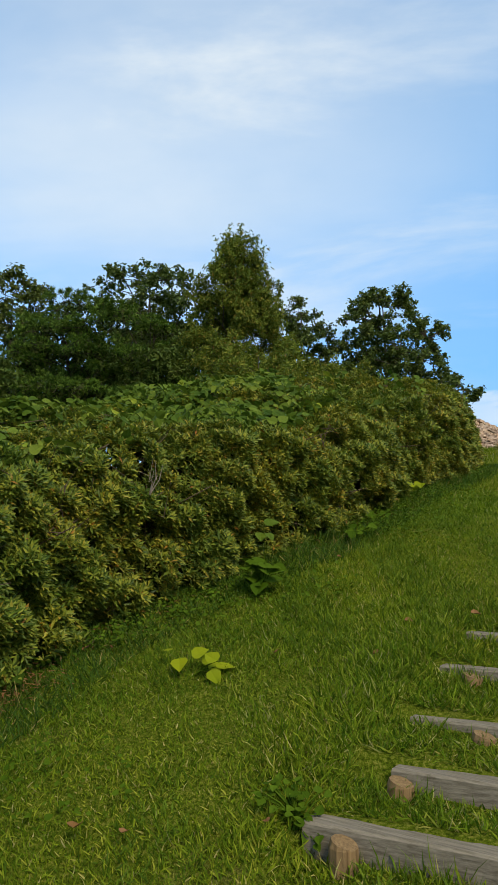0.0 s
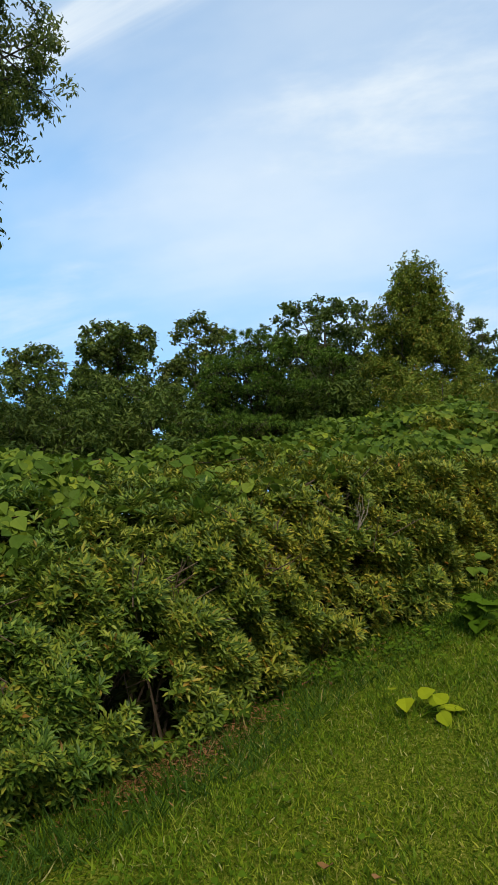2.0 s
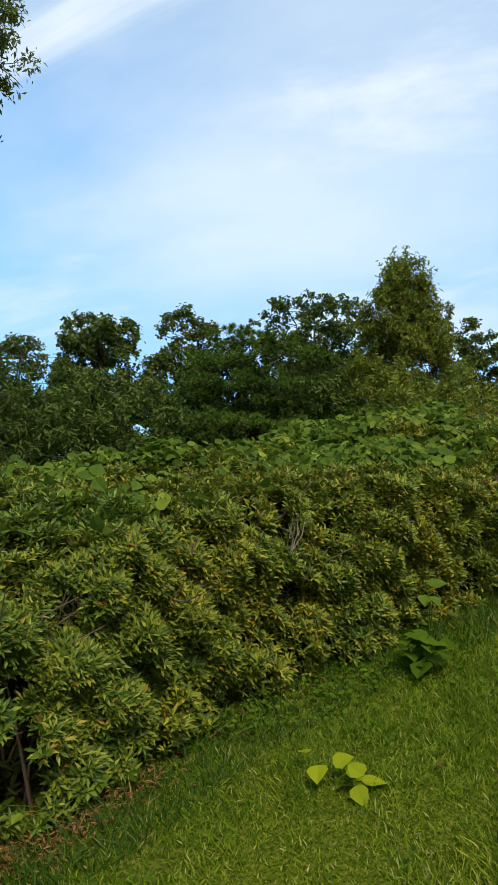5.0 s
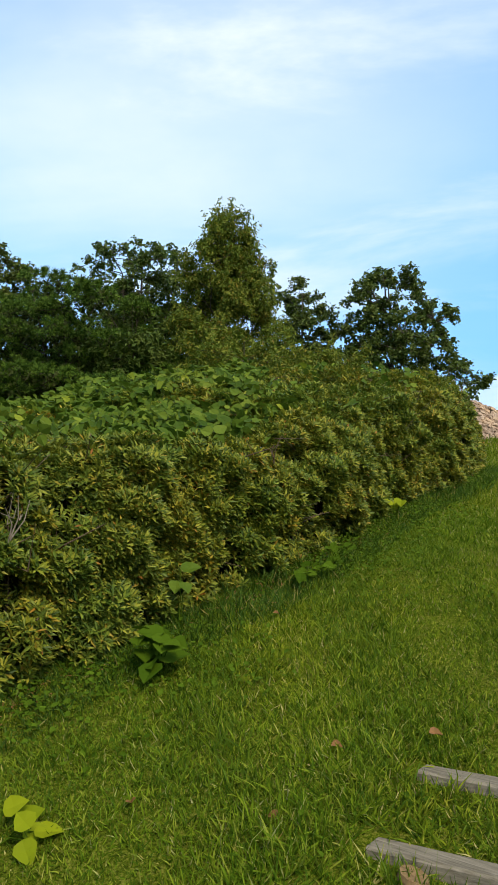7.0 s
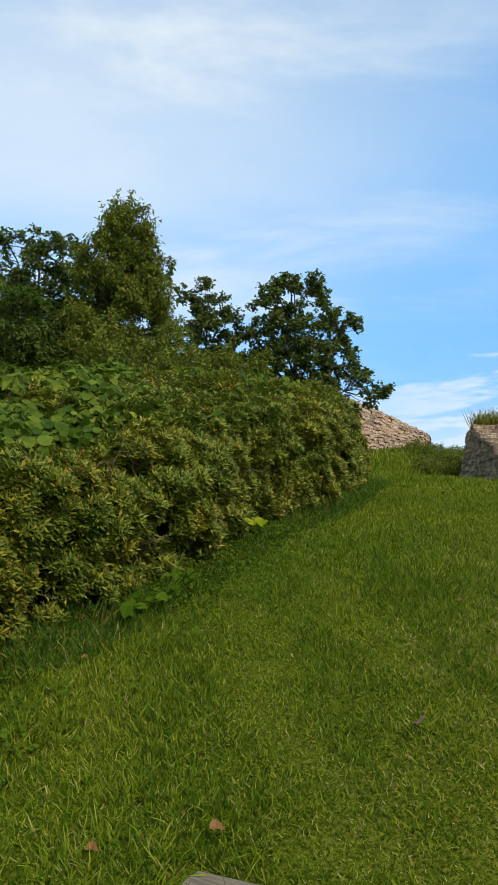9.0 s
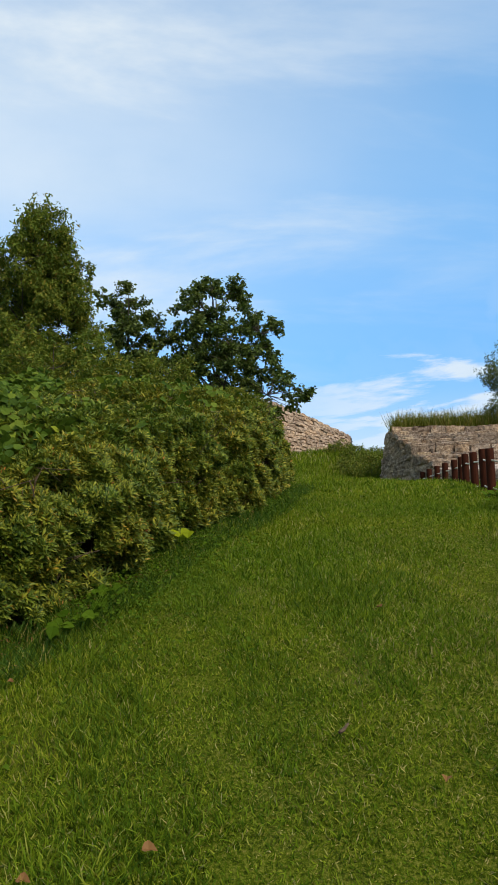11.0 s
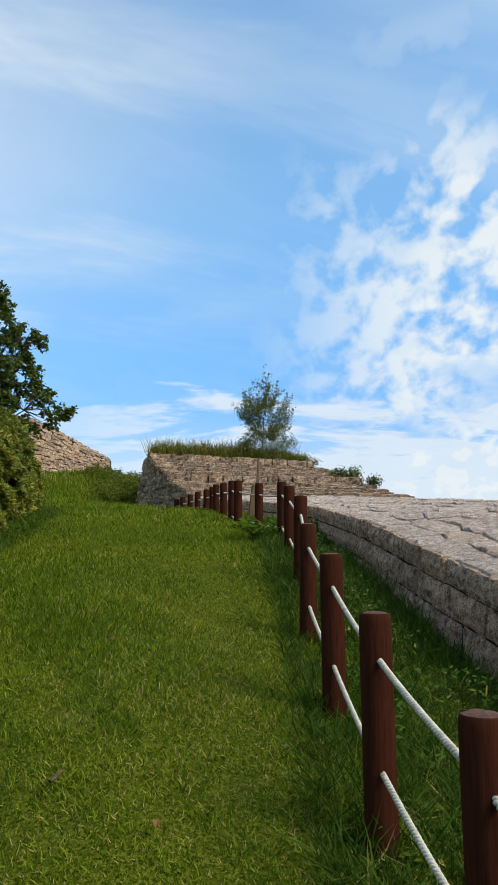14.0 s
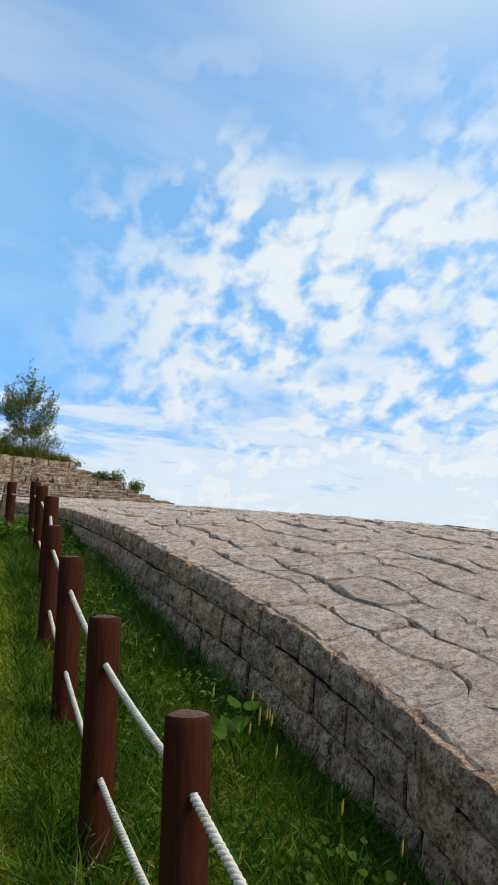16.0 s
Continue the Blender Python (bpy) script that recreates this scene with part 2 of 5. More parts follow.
GROUND = ground_material()
PAVING = stone_material("pale_granite", (0.44, (0.35, 0.268, 0.226)), (0.50, (0.68, 0.555, 0.475)), (0.56, (0.88, 0.755, 0.665)), relief=0.08, ridge=(1.0, 2.0, 1.4), stain=(0.76, 0.71, 0.68), warm=(1.0, 0.96, 0.90), cold=(0.88, 0.87, 0.87))
FACING = stone_material("brown_granite", (0.44, (0.17, 0.106, 0.070)), (0.50, (0.56, 0.385, 0.265)), (0.56, (0.86, 0.640, 0.47)), relief=0.06, stain=(0.58, 0.52, 0.48), cold=(0.80, 0.79, 0.78))
LEDGE = stone_material("tan_ledge_stone", (0.44, (0.15, 0.100, 0.070)), (0.5, (0.46, 0.340, 0.245)), (0.56, (0.64, 0.510, 0.385)), relief=0.05, stain=(0.46, 0.38, 0.33), cold=(0.58, 0.55, 0.53))
RUBBLE = stone_material("dark_rubble", (0.43, (0.20, 0.138, 0.082)), (0.5, (0.54, 0.40, 0.265)), (0.57, (0.74, 0.59, 0.42)))
CORE = stone_material("dark_joint_earth", (0.3, (0.018, 0.014, 0.010)), (0.7, (0.045, 0.033, 0.022)))


def wood_material(name, dark, light, wear, rough=0.6, gloss=0.3, grain=(14, 14, 1.2), wear_from=0.66):
    s = Shade(name, rough, gloss)
    at = s.where(grain)
    g = s.noise(at, 6, 6, 0.7)
    base = s.ramp(g, (0.3, dark), (0.7, light))
    worn = s.ramp(s.noise(s.where(local=False), 9, 7, 0.75), (wear_from, (0, 0, 0)), (wear_from + 0.08, (1, 1, 1)))
    s.paint(s.mix(base, wear, worn))
    return s.bump(g, 0.5, 0.006).mat


POST = wood_material("red_brown_stain", (0.024, 0.0065, 0.003), (0.055, 0.0155, 0.007), (0.12, 0.050, 0.026), 0.7, 0.05, wear_from=0.72)
POST_TOP = wood_material("worn_end_grain", (0.055, 0.022, 0.015), (0.12, 0.06, 0.042), (0.18, 0.12, 0.09), 0.7, 0.2, grain=(6, 6, 6), wear_from=0.55)
TIMBER = wood_material("weathered_timber", (0.075, 0.062, 0.040), (0.23, 0.195, 0.145), (0.075, 0.07, 0.035), 0.85, 0.15, grain=(1.0, 16, 16))
PEG = wood_material("sawn_peg", (0.10, 0.060, 0.026), (0.24, 0.155, 0.070), (0.07, 0.05, 0.03), 0.85, 0.15)
STAKE = wood_material("old_board", (0.09, 0.055, 0.030), (0.20, 0.13, 0.075), (0.06, 0.045, 0.03), 0.85, 0.15)
BARK = wood_material("bark", (0.030, 0.024, 0.018), (0.085, 0.070, 0.052), (0.12, 0.11, 0.09), 0.95, 0.1, grain=(3, 3, 1))
PALE_TWIG = wood_material("pale_twig", (0.10, 0.08, 0.06), (0.22, 0.18, 0.14), (0.16, 0.13, 0.10), 0.9, 0.1, grain=(4, 4, 2))
TWIG = wood_material("twig", (0.050, 0.032, 0.020), (0.12, 0.085, 0.055), (0.16, 0.13, 0.10), 0.9, 0.1, grain=(4, 4, 2))
rope_shade = Shade("white_rope", 0.75, 0.25)
rope_shade.paint(rope_shade.ramp(rope_shade.noise(rope_shade.where(local=False), 38, 5, 0.7), (0.3, (0.31, 0.285, 0.22)), (0.6, (0.55, 0.515, 0.43))))
ROPE = rope_shade.mat

# ---- mesh helpers ----
rng = np.random.default_rng(11)


def mesh_from(name, verts, faces, mat, smooth=False):
    """A mesh from an (n, 3) array and an (m, k) array of faces, or a list of such arrays."""
    me = bpy.data.meshes.new(name)
    groups = [np.asarray(f, np.int32) for f in (faces if isinstance(faces, list) else [faces]) if len(f)]
    verts = np.asarray(verts, np.float32)
    me.vertices.add(len(verts))
    me.vertices.foreach_set("co", verts.ravel())
    loops = np.concatenate([g.ravel() for g in groups])
    sizes = np.concatenate([np.full(len(g), g.shape[1], np.int32) for g in groups])
    me.loops.add(len(loops))
    me.loops.foreach_set("vertex_index", loops)
    me.polygons.add(len(sizes))
    me.polygons.foreach_set("loop_start", np.concatenate([[0], np.cumsum(sizes)[:-1]]).astype(np.int32))
    me.polygons.foreach_set("use_smooth", np.full(len(sizes), smooth))
    me.update(calc_edges=True)
    me.validate()
    me.materials.append(mat)
    return me


def part(name, me, parent=None, label=""):
    """Links a mesh (or a bmesh with its material) as one object under a thing or a part."""
    ob = new(name, me)
    if parent is not None:
        ob.parent = parent
    if label:
        ob["label"] = label
    return ob


def from_bmesh(name, bm, mat, smooth=False):
    me = bpy.data.meshes.new(name)
    bm.to_mesh(me)
    bm.free()
    for p in me.polygons:
        p.use_smooth = smooth
    me.materials.append(mat)
    return me


def unit(v):
    return v / np.maximum(np.linalg.norm(v, axis=-1, keepdims=True), 1e-9)


def scatter(template, faces, at, along, up, size):
    """Copies of a template (y along, z up) as one set of vertices and faces."""
    along = unit(along)
    side = unit(np.cross(along, up))
    lift = np.cross(side, along)
    t = np.asarray(template, float)
    size = np.asarray(size, float)
    size = size[:, None, None] if size.ndim == 1 else size[:, None, :]
    s = t[None] * size
    v = at[:, None, :] + s[..., 0:1] * side[:, None] + s[..., 1:2] * along[:, None] + s[..., 2:3] * lift[:, None]
    n = len(t)
    f = np.asarray(faces)[None] + (np.arange(len(at)) * n)[:, None, None]
    return v.reshape(-1, 3), f.reshape(-1, np.asarray(faces).shape[1])


def joined(sets):
    verts, faces, base = [], [], 0
    for v, f in sets:
        verts.append(v)
        faces.append(f + base)
        base += len(v)
    return np.concatenate(verts), np.concatenate(faces)


def tubes(paths, sides=6):
    """Tapered tubes along paths of (points, radii)."""
    sets = []
    for pts, radii in paths:
        pts = np.asarray(pts, float)
        tan = unit(np.gradient(pts, axis=0))
        ref = np.where(np.abs(tan[:, 2:3]) > 0.9, [[1.0, 0, 0]], [[0, 0, 1.0]])
        a = unit(np.cross(tan, ref))
        b = np.cross(tan, a)
        ang = np.arange(sides) * 2 * math.pi / sides
        ring = np.cos(ang)[None, :, None] * a[:, None] + np.sin(ang)[None, :, None] * b[:, None]
        v = pts[:, None] + ring * np.asarray(radii, float)[:, None, None]
        i, j = np.meshgrid(np.arange(len(pts) - 1), np.arange(sides), indexing="ij")
        k = (j + 1) % sides
        f = np.stack([i * sides + j, i * sides + k, (i + 1) * sides + k, (i + 1) * sides + j], -1).reshape(-1, 4)
        sets.append((v.reshape(-1, 3), f))
    return joined(sets)


def ripple(p, scale, seed, waves=9):
    """Smooth irregular values, about -1 to 1, at points p; scale is lumps per metre."""
    gen = np.random.default_rng(seed)
    total = np.zeros(len(p))
    for _ in range(waves):
        k = unit(gen.normal(size=3)) * scale * 2 * math.pi * gen.uniform(0.55, 1.25)
        total += np.sin(p @ k + gen.uniform(0, 6.28))
    return total / math.sqrt(waves) / 1.1


def spheric(n, gen):
    v = gen.normal(size=(n, 3))
    return unit(v)


LEAF = [(0, 0, 0), (-0.135, 0.58, 0.03), (0.135, 0.58, 0.03), (0, 1, -0.06), (0, 0.5, -0.03)]
LEAF_F = [(0, 4, 1), (0, 2, 4), (1, 4, 3), (4, 2, 3)]
BROAD = [(0, 0, 0), (-0.34, 0.10, 0.05), (-0.48, 0.36, 0.05), (-0.30, 0.72, 0.02), (0, 1.06, -0.10), (0.30, 0.72, 0.02), (0.48, 0.36, 0.05), (0.34, 0.10, 0.05), (0, 0.42, -0.06)]
BROAD_F = [(0, 8, 1), (1, 8, 2), (2, 8, 3), (3, 8, 4), (4, 8, 5), (5, 8, 6), (6, 8, 7), (7, 8, 0)]
FLAT = [(0, 0, 0), (-0.32, 0.5, 0.05), (0, 1, -0.05), (0.32, 0.5, 0.05)]
FLAT_F = [(0, 2, 1), (0, 3, 2)]
NARROW = [(0, 0, 0), (-0.15, 0.55, 0.04), (0, 1, -0.05), (0.15, 0.55, 0.04)]
BLADE = [(-0.5, 0, 0), (0.5, 0, 0), (-0.36, 0, 0.55), (0.36, 0, 0.55), (0, 0, 1)]


# ---- the lie of the land ----
def smooth(x, a, b):
    t = np.clip((x - a) / (b - a), 0, 1)
    return t * t * (3 - 2 * t)


STEP_Y = (0.155, 0.55, 0.91, 1.31, 1.77, 2.18)       # front faces of the timber steps
STEP_X = (-0.44, 1.25)
STEP_SKEW = 0.14                                      # the steps lie a little askew to the slope
STEP_LIFT = (0.035, 0.035, 0.028, 0.012, 0.026, 0.028)
STEP_FACE = (0.11, 0.115, 0.09, 0.05, 0.03, 0.02)
STEP_LEFT = (-0.46, -0.48, -0.33, -0.41, -0.44, -0.44)


def slope_z(x, y):
    x, y = np.asarray(x, float), np.asarray(y, float)
    yy = np.clip(y, -14, 14.5)
    z = -0.0711 * np.clip(x, -14, 5) + 0.28 * yy - 0.843 - 0.009 * np.clip(yy - 2, 0, 12.5) ** 2
    z = z - 0.02 * np.clip(y - 14.5, 0, 4) + 0.30 * np.clip(y - 18.5, 0, 5.4) * smooth(x, 0.5, -2.5)
    z = z - 0.35 * np.clip(x - 6.2, 0, 30) - 0.35 * np.clip(y - 19.5, 0, 20) * smooth(x, 0.5, 3)
    return z - 0.10 * np.clip(-14 - y, 0, 20)


def step_top(i):
    return float(slope_z(0, STEP_Y[i])) + STEP_LIFT[i]


def land_z(x, y):
    """The height of the ground."""
    x, y = np.asarray(x, float), np.asarray(y, float)
    z = slope_z(x, y)
    ys, zs = [-0.6], [float(slope_z(0, -0.6))]
    for i, sy in enumerate(STEP_Y):
        ys += [sy + 0.02, sy + 0.08]
        zs += [step_top(i) - STEP_FACE[i], step_top(i) - 0.012]
    ys.append(2.8)
    zs.append(float(slope_z(0, 2.8)))
    stair = np.interp(y - STEP_SKEW * (x - STEP_X[0]), ys, zs) - 0.0711 * x * 0.4
    w = smooth(x, STEP_X[0] - 0.14, STEP_X[0] + 0.02) * smooth(x, STEP_X[1] + 0.15, STEP_X[1]) * smooth(y, -0.6, -0.3) * smooth(y, 2.8, 2.5)
    return z * (1 - w) + stair * w


def bumps(x, y):
    return 0.012 * np.sin(x * 5.1 + 1.3 * np.sin(y * 2.3)) * np.sin(y * 4.3 + x) + 0.02 * np.sin(x * 1.3 + y * 1.9)


def build_ground():
    xs = np.concatenate([-np.geomspace(6, 1500, 26)[::-1], np.arange(-5.9, -0.7, 0.12), np.arange(-0.7, 1.5, 0.05), np.arange(1.5, 6, 0.12), np.geomspace(6, 1500, 26)])
    ys = np.concatenate([-np.geomspace(3, 1500, 26)[::-1], np.arange(-2.9, 0, 0.12), np.arange(0, 2.7, 0.03), np.arange(2.7, 20, 0.14), np.geomspace(20, 1500, 34)])
    gx, gy = np.meshgrid(xs, ys)
    z = land_z(gx, gy) + bumps(gx, gy) * smooth(np.hypot(gx, gy), 40, 20)
    n, m = gx.shape
    i, j = np.meshgrid(np.arange(n - 1), np.arange(m - 1), indexing="ij")
    f = np.stack([i * m + j, i * m + j + 1, (i + 1) * m + j + 1, (i + 1) * m + j], -1).reshape(-1, 4)
    ob = part("ground", mesh_from("ground", np.stack([gx, gy, z], -1).reshape(-1, 3), f, GROUND, True))
    tagged(ob, "grassy hillside of worn lawn over brown soil", "ground", kind="structure")


build_ground()

# ---- plan of the stone walls ----
EDGE = np.array([(2.45, -1.5, -0.76), (2.44, 0.0, -0.40), (2.40, 2.0, 0.08), (2.38, 2.55, 0.20), (2.34, 3.2, 0.38), (2.22, 3.9, 0.58), (2.03, 4.6, 0.78), (1.76, 5.7, 1.02), (1.52, 7.2, 1.29), (1.18, 10.3, 1.65), (0.20, 13.2, 1.97), (-1.30, 15.6, 2.26)])
BACK = np.array([(7.0, -4.0, -0.10), (6.4, 2.0, 0.62), (5.44, 7.0, 1.32), (4.82, 9.84, 1.58), (3.62, 15.5, 2.08)])
EDGE_S = np.concatenate([[0], np.cumsum(np.linalg.norm(np.diff(EDGE[:, :2], axis=0), axis=1))])


def edge_at(s):
    """A point of the wall's top inner edge, a length s along it."""
    return np.array([np.interp(s, EDGE_S, EDGE[:, k]) for k in range(3)])


def edge_dir(s):
    d = edge_at(s + 0.25) - edge_at(s - 0.25)
    return d / np.linalg.norm(d)


def back_at(u):
    n = np.linspace(0, 1, len(BACK))
    return np.array([np.interp(u, n, BACK[:, k]) for k in range(3)])


def top_at(s, w):
    """The wall's upper surface: s along the inner edge, w from it (0) to the outer edge (1)."""
    a = edge_at(s)
    y = a[1]
    b = np.array([np.interp(y, BACK[:, 1], BACK[:, 0]), y, np.interp(y, BACK[:, 1], BACK[:, 2])])
    p = a * (1 - w) + b * w
    p[2] += 0.10 * math.sin(math.pi * w)
    return p


def hedge_front(y):
    return np.interp(y, [-6, -1.5, -0.4, 0.4, 1.4, 2.5, 3.3, 4.6, 6, 7.5, 9.5, 11], [-2.9, -2.55, -2.36, -2.26, -2.36, -2.20, -2.08, -2.02, -2.14, -2.15, -2.45, -2.9])

# ---- stone walls ----


def rough_block(name, corners, mat, gen, chamfer=0.014, rough=0.006):
    """A hewn stone from its eight corners (lower four, upper four): chamfered upper edges and an uneven face."""
    c = np.asarray(corners, float)
    lo, hi = c[:4], c[4:]
    n, m = (8, 5) if np.linalg.norm(hi[1] - hi[0]) > 1.3 * np.linalg.norm(hi[3] - hi[0]) else (6, 6)
    normal = np.cross(hi[1] - hi[0], hi[3] - hi[0])
    normal = normal / max(np.linalg.norm(normal), 1e-9)
    if normal @ (hi.mean(0) - lo.mean(0)) < 0:
        normal = -normal
    spread = lambda k: np.concatenate([[0], np.linspace(0.06, 0.94, k - 2), [1]])
    u, v = np.meshgrid(spread(n), spread(m), indexing="ij")
    u, v = u[..., None], v[..., None]
    p = hi[0] * (1 - u) * (1 - v) + hi[1] * u * (1 - v) + hi[2] * u * v + hi[3] * (1 - u) * v
    edge = np.minimum(np.minimum(u, 1 - u) * np.linalg.norm(hi[1] - hi[0]), np.minimum(v, 1 - v) * np.linalg.norm(hi[3] - hi[0]))[..., 0]
    rise = gen.normal(0, rough, (n, m)) * (edge > 0) + rough * 1.2 * np.sin(u[..., 0] * 5 + gen.uniform(0, 6)) - chamfer * np.clip(1 - edge / (chamfer * 2.2), 0, 1)
    jog = gen.normal(0, rough * 0.6, (n, m, 3)) * (edge == 0)[..., None]
    p = p + normal * rise[..., None] + jog - normal * (jog @ normal)[..., None]
    top = p.reshape(-1, 3)
    rim = [i * m for i in range(n)] + [(n - 1) * m + j for j in range(1, m)] + [i * m + m - 1 for i in range(n - 2, -1, -1)] + [j for j in range(m - 2, 0, -1)]
    depth = (lo - hi).mean(0)
    low = top[rim] + depth
    k = len(top)
    f4 = [(i * m + j, (i + 1) * m + j, (i + 1) * m + j + 1, i * m + j + 1) for i in range(n - 1) for j in range(m - 1)]
    f4 += [(rim[a], k + a, k + (a + 1) % len(rim), rim[(a + 1) % len(rim)]) for a in range(len(rim))]
    if np.cross(hi[1] - hi[0], hi[3] - hi[0]) @ normal < 0:
        f4 = [f[::-1] for f in f4]
    return mesh_from(name, np.concatenate([top, low]), np.array(f4), mat)


def build_near_wall():
    gen = np.random.default_rng(5)
    wall = new("stone_wall")
    tagged(wall, "low fortress wall of rough granite blocks with a sloping paved top", "wall", kind="structure")
    total = EDGE_S[-1]
    # the earth core under the stones
    rows = []
    for s in np.concatenate([np.arange(0.03, total, 0.35)]):
        a = edge_at(s)
        d = edge_dir(s)
        side = np.array([d[1], -d[0], 0]) / np.hypot(d[0], d[1])
        rows.append([a - side * 0.199 + (0, 0, -2.2), a + side * 0.013 + (0, 0, -0.07)] + [top_at(s, w) + (0, 0, -0.075) for w in (0.1, 0.3, 0.5, 0.7, 0.9, 0.99)] + [top_at(s, 0.995) + (0, 0, -2.5)])
    rows = np.array(rows)
    n, m = rows.shape[:2]
    i, j = np.meshgrid(np.arange(n - 1), np.arange(m - 1), indexing="ij")
    f = np.stack([i * m + j, (i + 1) * m + j, (i + 1) * m + j + 1, i * m + j + 1], -1).reshape(-1, 4)
    part("core", mesh_from("core", rows.reshape(-1, 3), [f, np.arange(m)[None]], CORE), wall, "dark earth and mortar in the joints")
    # facing courses, parallel with the top
    start = 0.02
    for course in range(4):
        s = start + gen.uniform(0, 0.3)
        while s < total - 0.3:
            long = gen.uniform(0.22, 0.46)
            tall = (0.165, 0.185, 0.195, 0.2)[course]
            z1 = -sum((0.165, 0.185, 0.195, 0.2)[:course]) - (0.0 if course == 0 else 0.004)
            z0 = z1 - tall + 0.013
            e = min(s + long, total) - 0.020
            a, b = edge_at(s), edge_at(e)
            if a[2] + z1 > float(land_z(a[0], a[1])) - 0.05:
                d = edge_dir((s + e) / 2)
                out = np.array([-d[1], d[0], 0]) / np.hypot(d[0], d[1])
                batter = 0.10
                def corner(p, z, o, skew):
                    return p + d * skew + np.array([0, 0, z]) + out * (o - batter * z)
                k = gen.uniform(-0.007, 0.007, 4)
                q = gen.uniform(-0.005, 0.005, 4)
                proud = gen.uniform(0.008, 0.028)
                lo = [corner(a, z0 + q[0], -0.16, k[0]), corner(b, z0 + q[1], -0.16, k[1]), corner(b, z1 + (q[2] if course else 0), -0.16, k[2]), corner(a, z1 + (q[3] if course else 0), -0.16, k[3])]
                hi = [corner(a, z0 + q[0], proud, k[0]), corner(b, z0 + q[1], proud, k[1]), corner(b, z1 + (q[2] if course else 0), proud, k[2]), corner(a, z1 + (q[3] if course else 0), proud, k[3])]
                part("block", rough_block("block", lo + hi, FACING, gen, 0.022, 0.005), wall)
            s += long
    # paving of the upper surface: long stones laid along the wall, in uneven rows
    ws = [0.0]
    while ws[-1] < 1:
        ws.append(ws[-1] + gen.uniform(0.046, 0.090))
    ws[-1] = 1.0

    knots = np.cumsum(gen.uniform(0.08, 0.34, 110))
    jogs = gen.uniform(-0.013, 0.013, (len(ws), 110))

    def bound(r, s):
        """Where the joint between two rows of paving runs."""
        if r == 0:
            return 0.006
        if r == len(ws) - 1:
            return 1.0
        return ws[r] + float(np.interp(s, knots, jogs[r]))

    for r in range(len(ws) - 1):
        s = start + gen.uniform(0, 0.5)
        while s < total - 0.2:
            long = gen.uniform(0.24, 0.54)
            e = min(s + long, total)
            tilt = gen.uniform(-0.012, 0.011) * (0.3 if r == 0 else 1)
            k = gen.uniform(-0.05, 0.05, 2)
            n = 6
            mean = 0.5 * (bound(r, s) + bound(r + 1, e))
            near, far = [], []
            for q in np.linspace(0, 1, n):
                nick = 0.012 if q in (0, 1) else 0.0
                sa, sb = s + 0.010 + k[0] * 0.5 + (long - 0.020 + (k[1] - k[0]) * 0.5) * q, s + 0.010 - k[0] * 0.5 + (long - 0.020 - (k[1] - k[0]) * 0.5) * q
                gap = 0.0005 + gen.exponential(0.0012)
                near.append(top_at(sa, bound(r, sa) + gap + nick * gen.uniform(0, 0.4)))
                far.append(top_at(sb, bound(r + 1, sb) - gap - nick * gen.uniform(0, 0.4)))
            ring = np.array(near + far[::-1])
            centre = ring.mean(0)
            lean = gen.normal(0, 0.013, 2)
            ring[:, 2] += tilt + (ring[:, :2] - centre[:2]) @ lean
            inner = ring + (centre - ring) * np.minimum(0.9, 0.013 / np.maximum(np.linalg.norm(ring - centre, axis=1), 1e-6))[:, None]
            ring[:, 2] -= 0.004 + gen.uniform(0, 0.009, len(ring))
            inner[:, 2] += gen.normal(0, 0.007, len(ring))
            base = ring - (0, 0, 0.10)
            spine = np.array([(inner[i] + inner[2 * n - 1 - i]) / 2 + (0, 0, gen.normal(0.003, 0.005)) for i in range(1, n - 1)])
            c = 2 * n
            idx = np.arange(c)
            nxt = (idx + 1) % c
            quads = [np.stack([idx, nxt, nxt + c, idx + c], -1), np.stack([idx + c, nxt + c, nxt + 2 * c, idx + 2 * c], -1)]
            mid = [3 * c + i for i in range(n - 2)]
            top4 = []
            for i in range(n - 3):
                top4.append((2 * c + i + 1, 2 * c + i + 2, mid[i + 1], mid[i]))
                top4.append((mid[i], mid[i + 1], 2 * c + 2 * n - 3 - i, 2 * c + 2 * n - 2 - i))
            top4.append((2 * c, 2 * c + 1, mid[0], 2 * c + 2 * n - 1))
            top4.append((2 * c + n - 2, 2 * c + n - 1, 2 * c + n, mid[-1]))
            top3 = [(mid[0], 2 * c + 2 * n - 2, 2 * c + 2 * n - 1), (mid[-1], 2 * c + n, 2 * c + n + 1)]
            part("paving_stone", mesh_from("paving_stone", np.concatenate([base, ring, inner, spine]), [np.concatenate(quads + [np.array(top4)]), np.array(top3)], PAVING), wall)
            s += long
    return wall


build_near_wall()


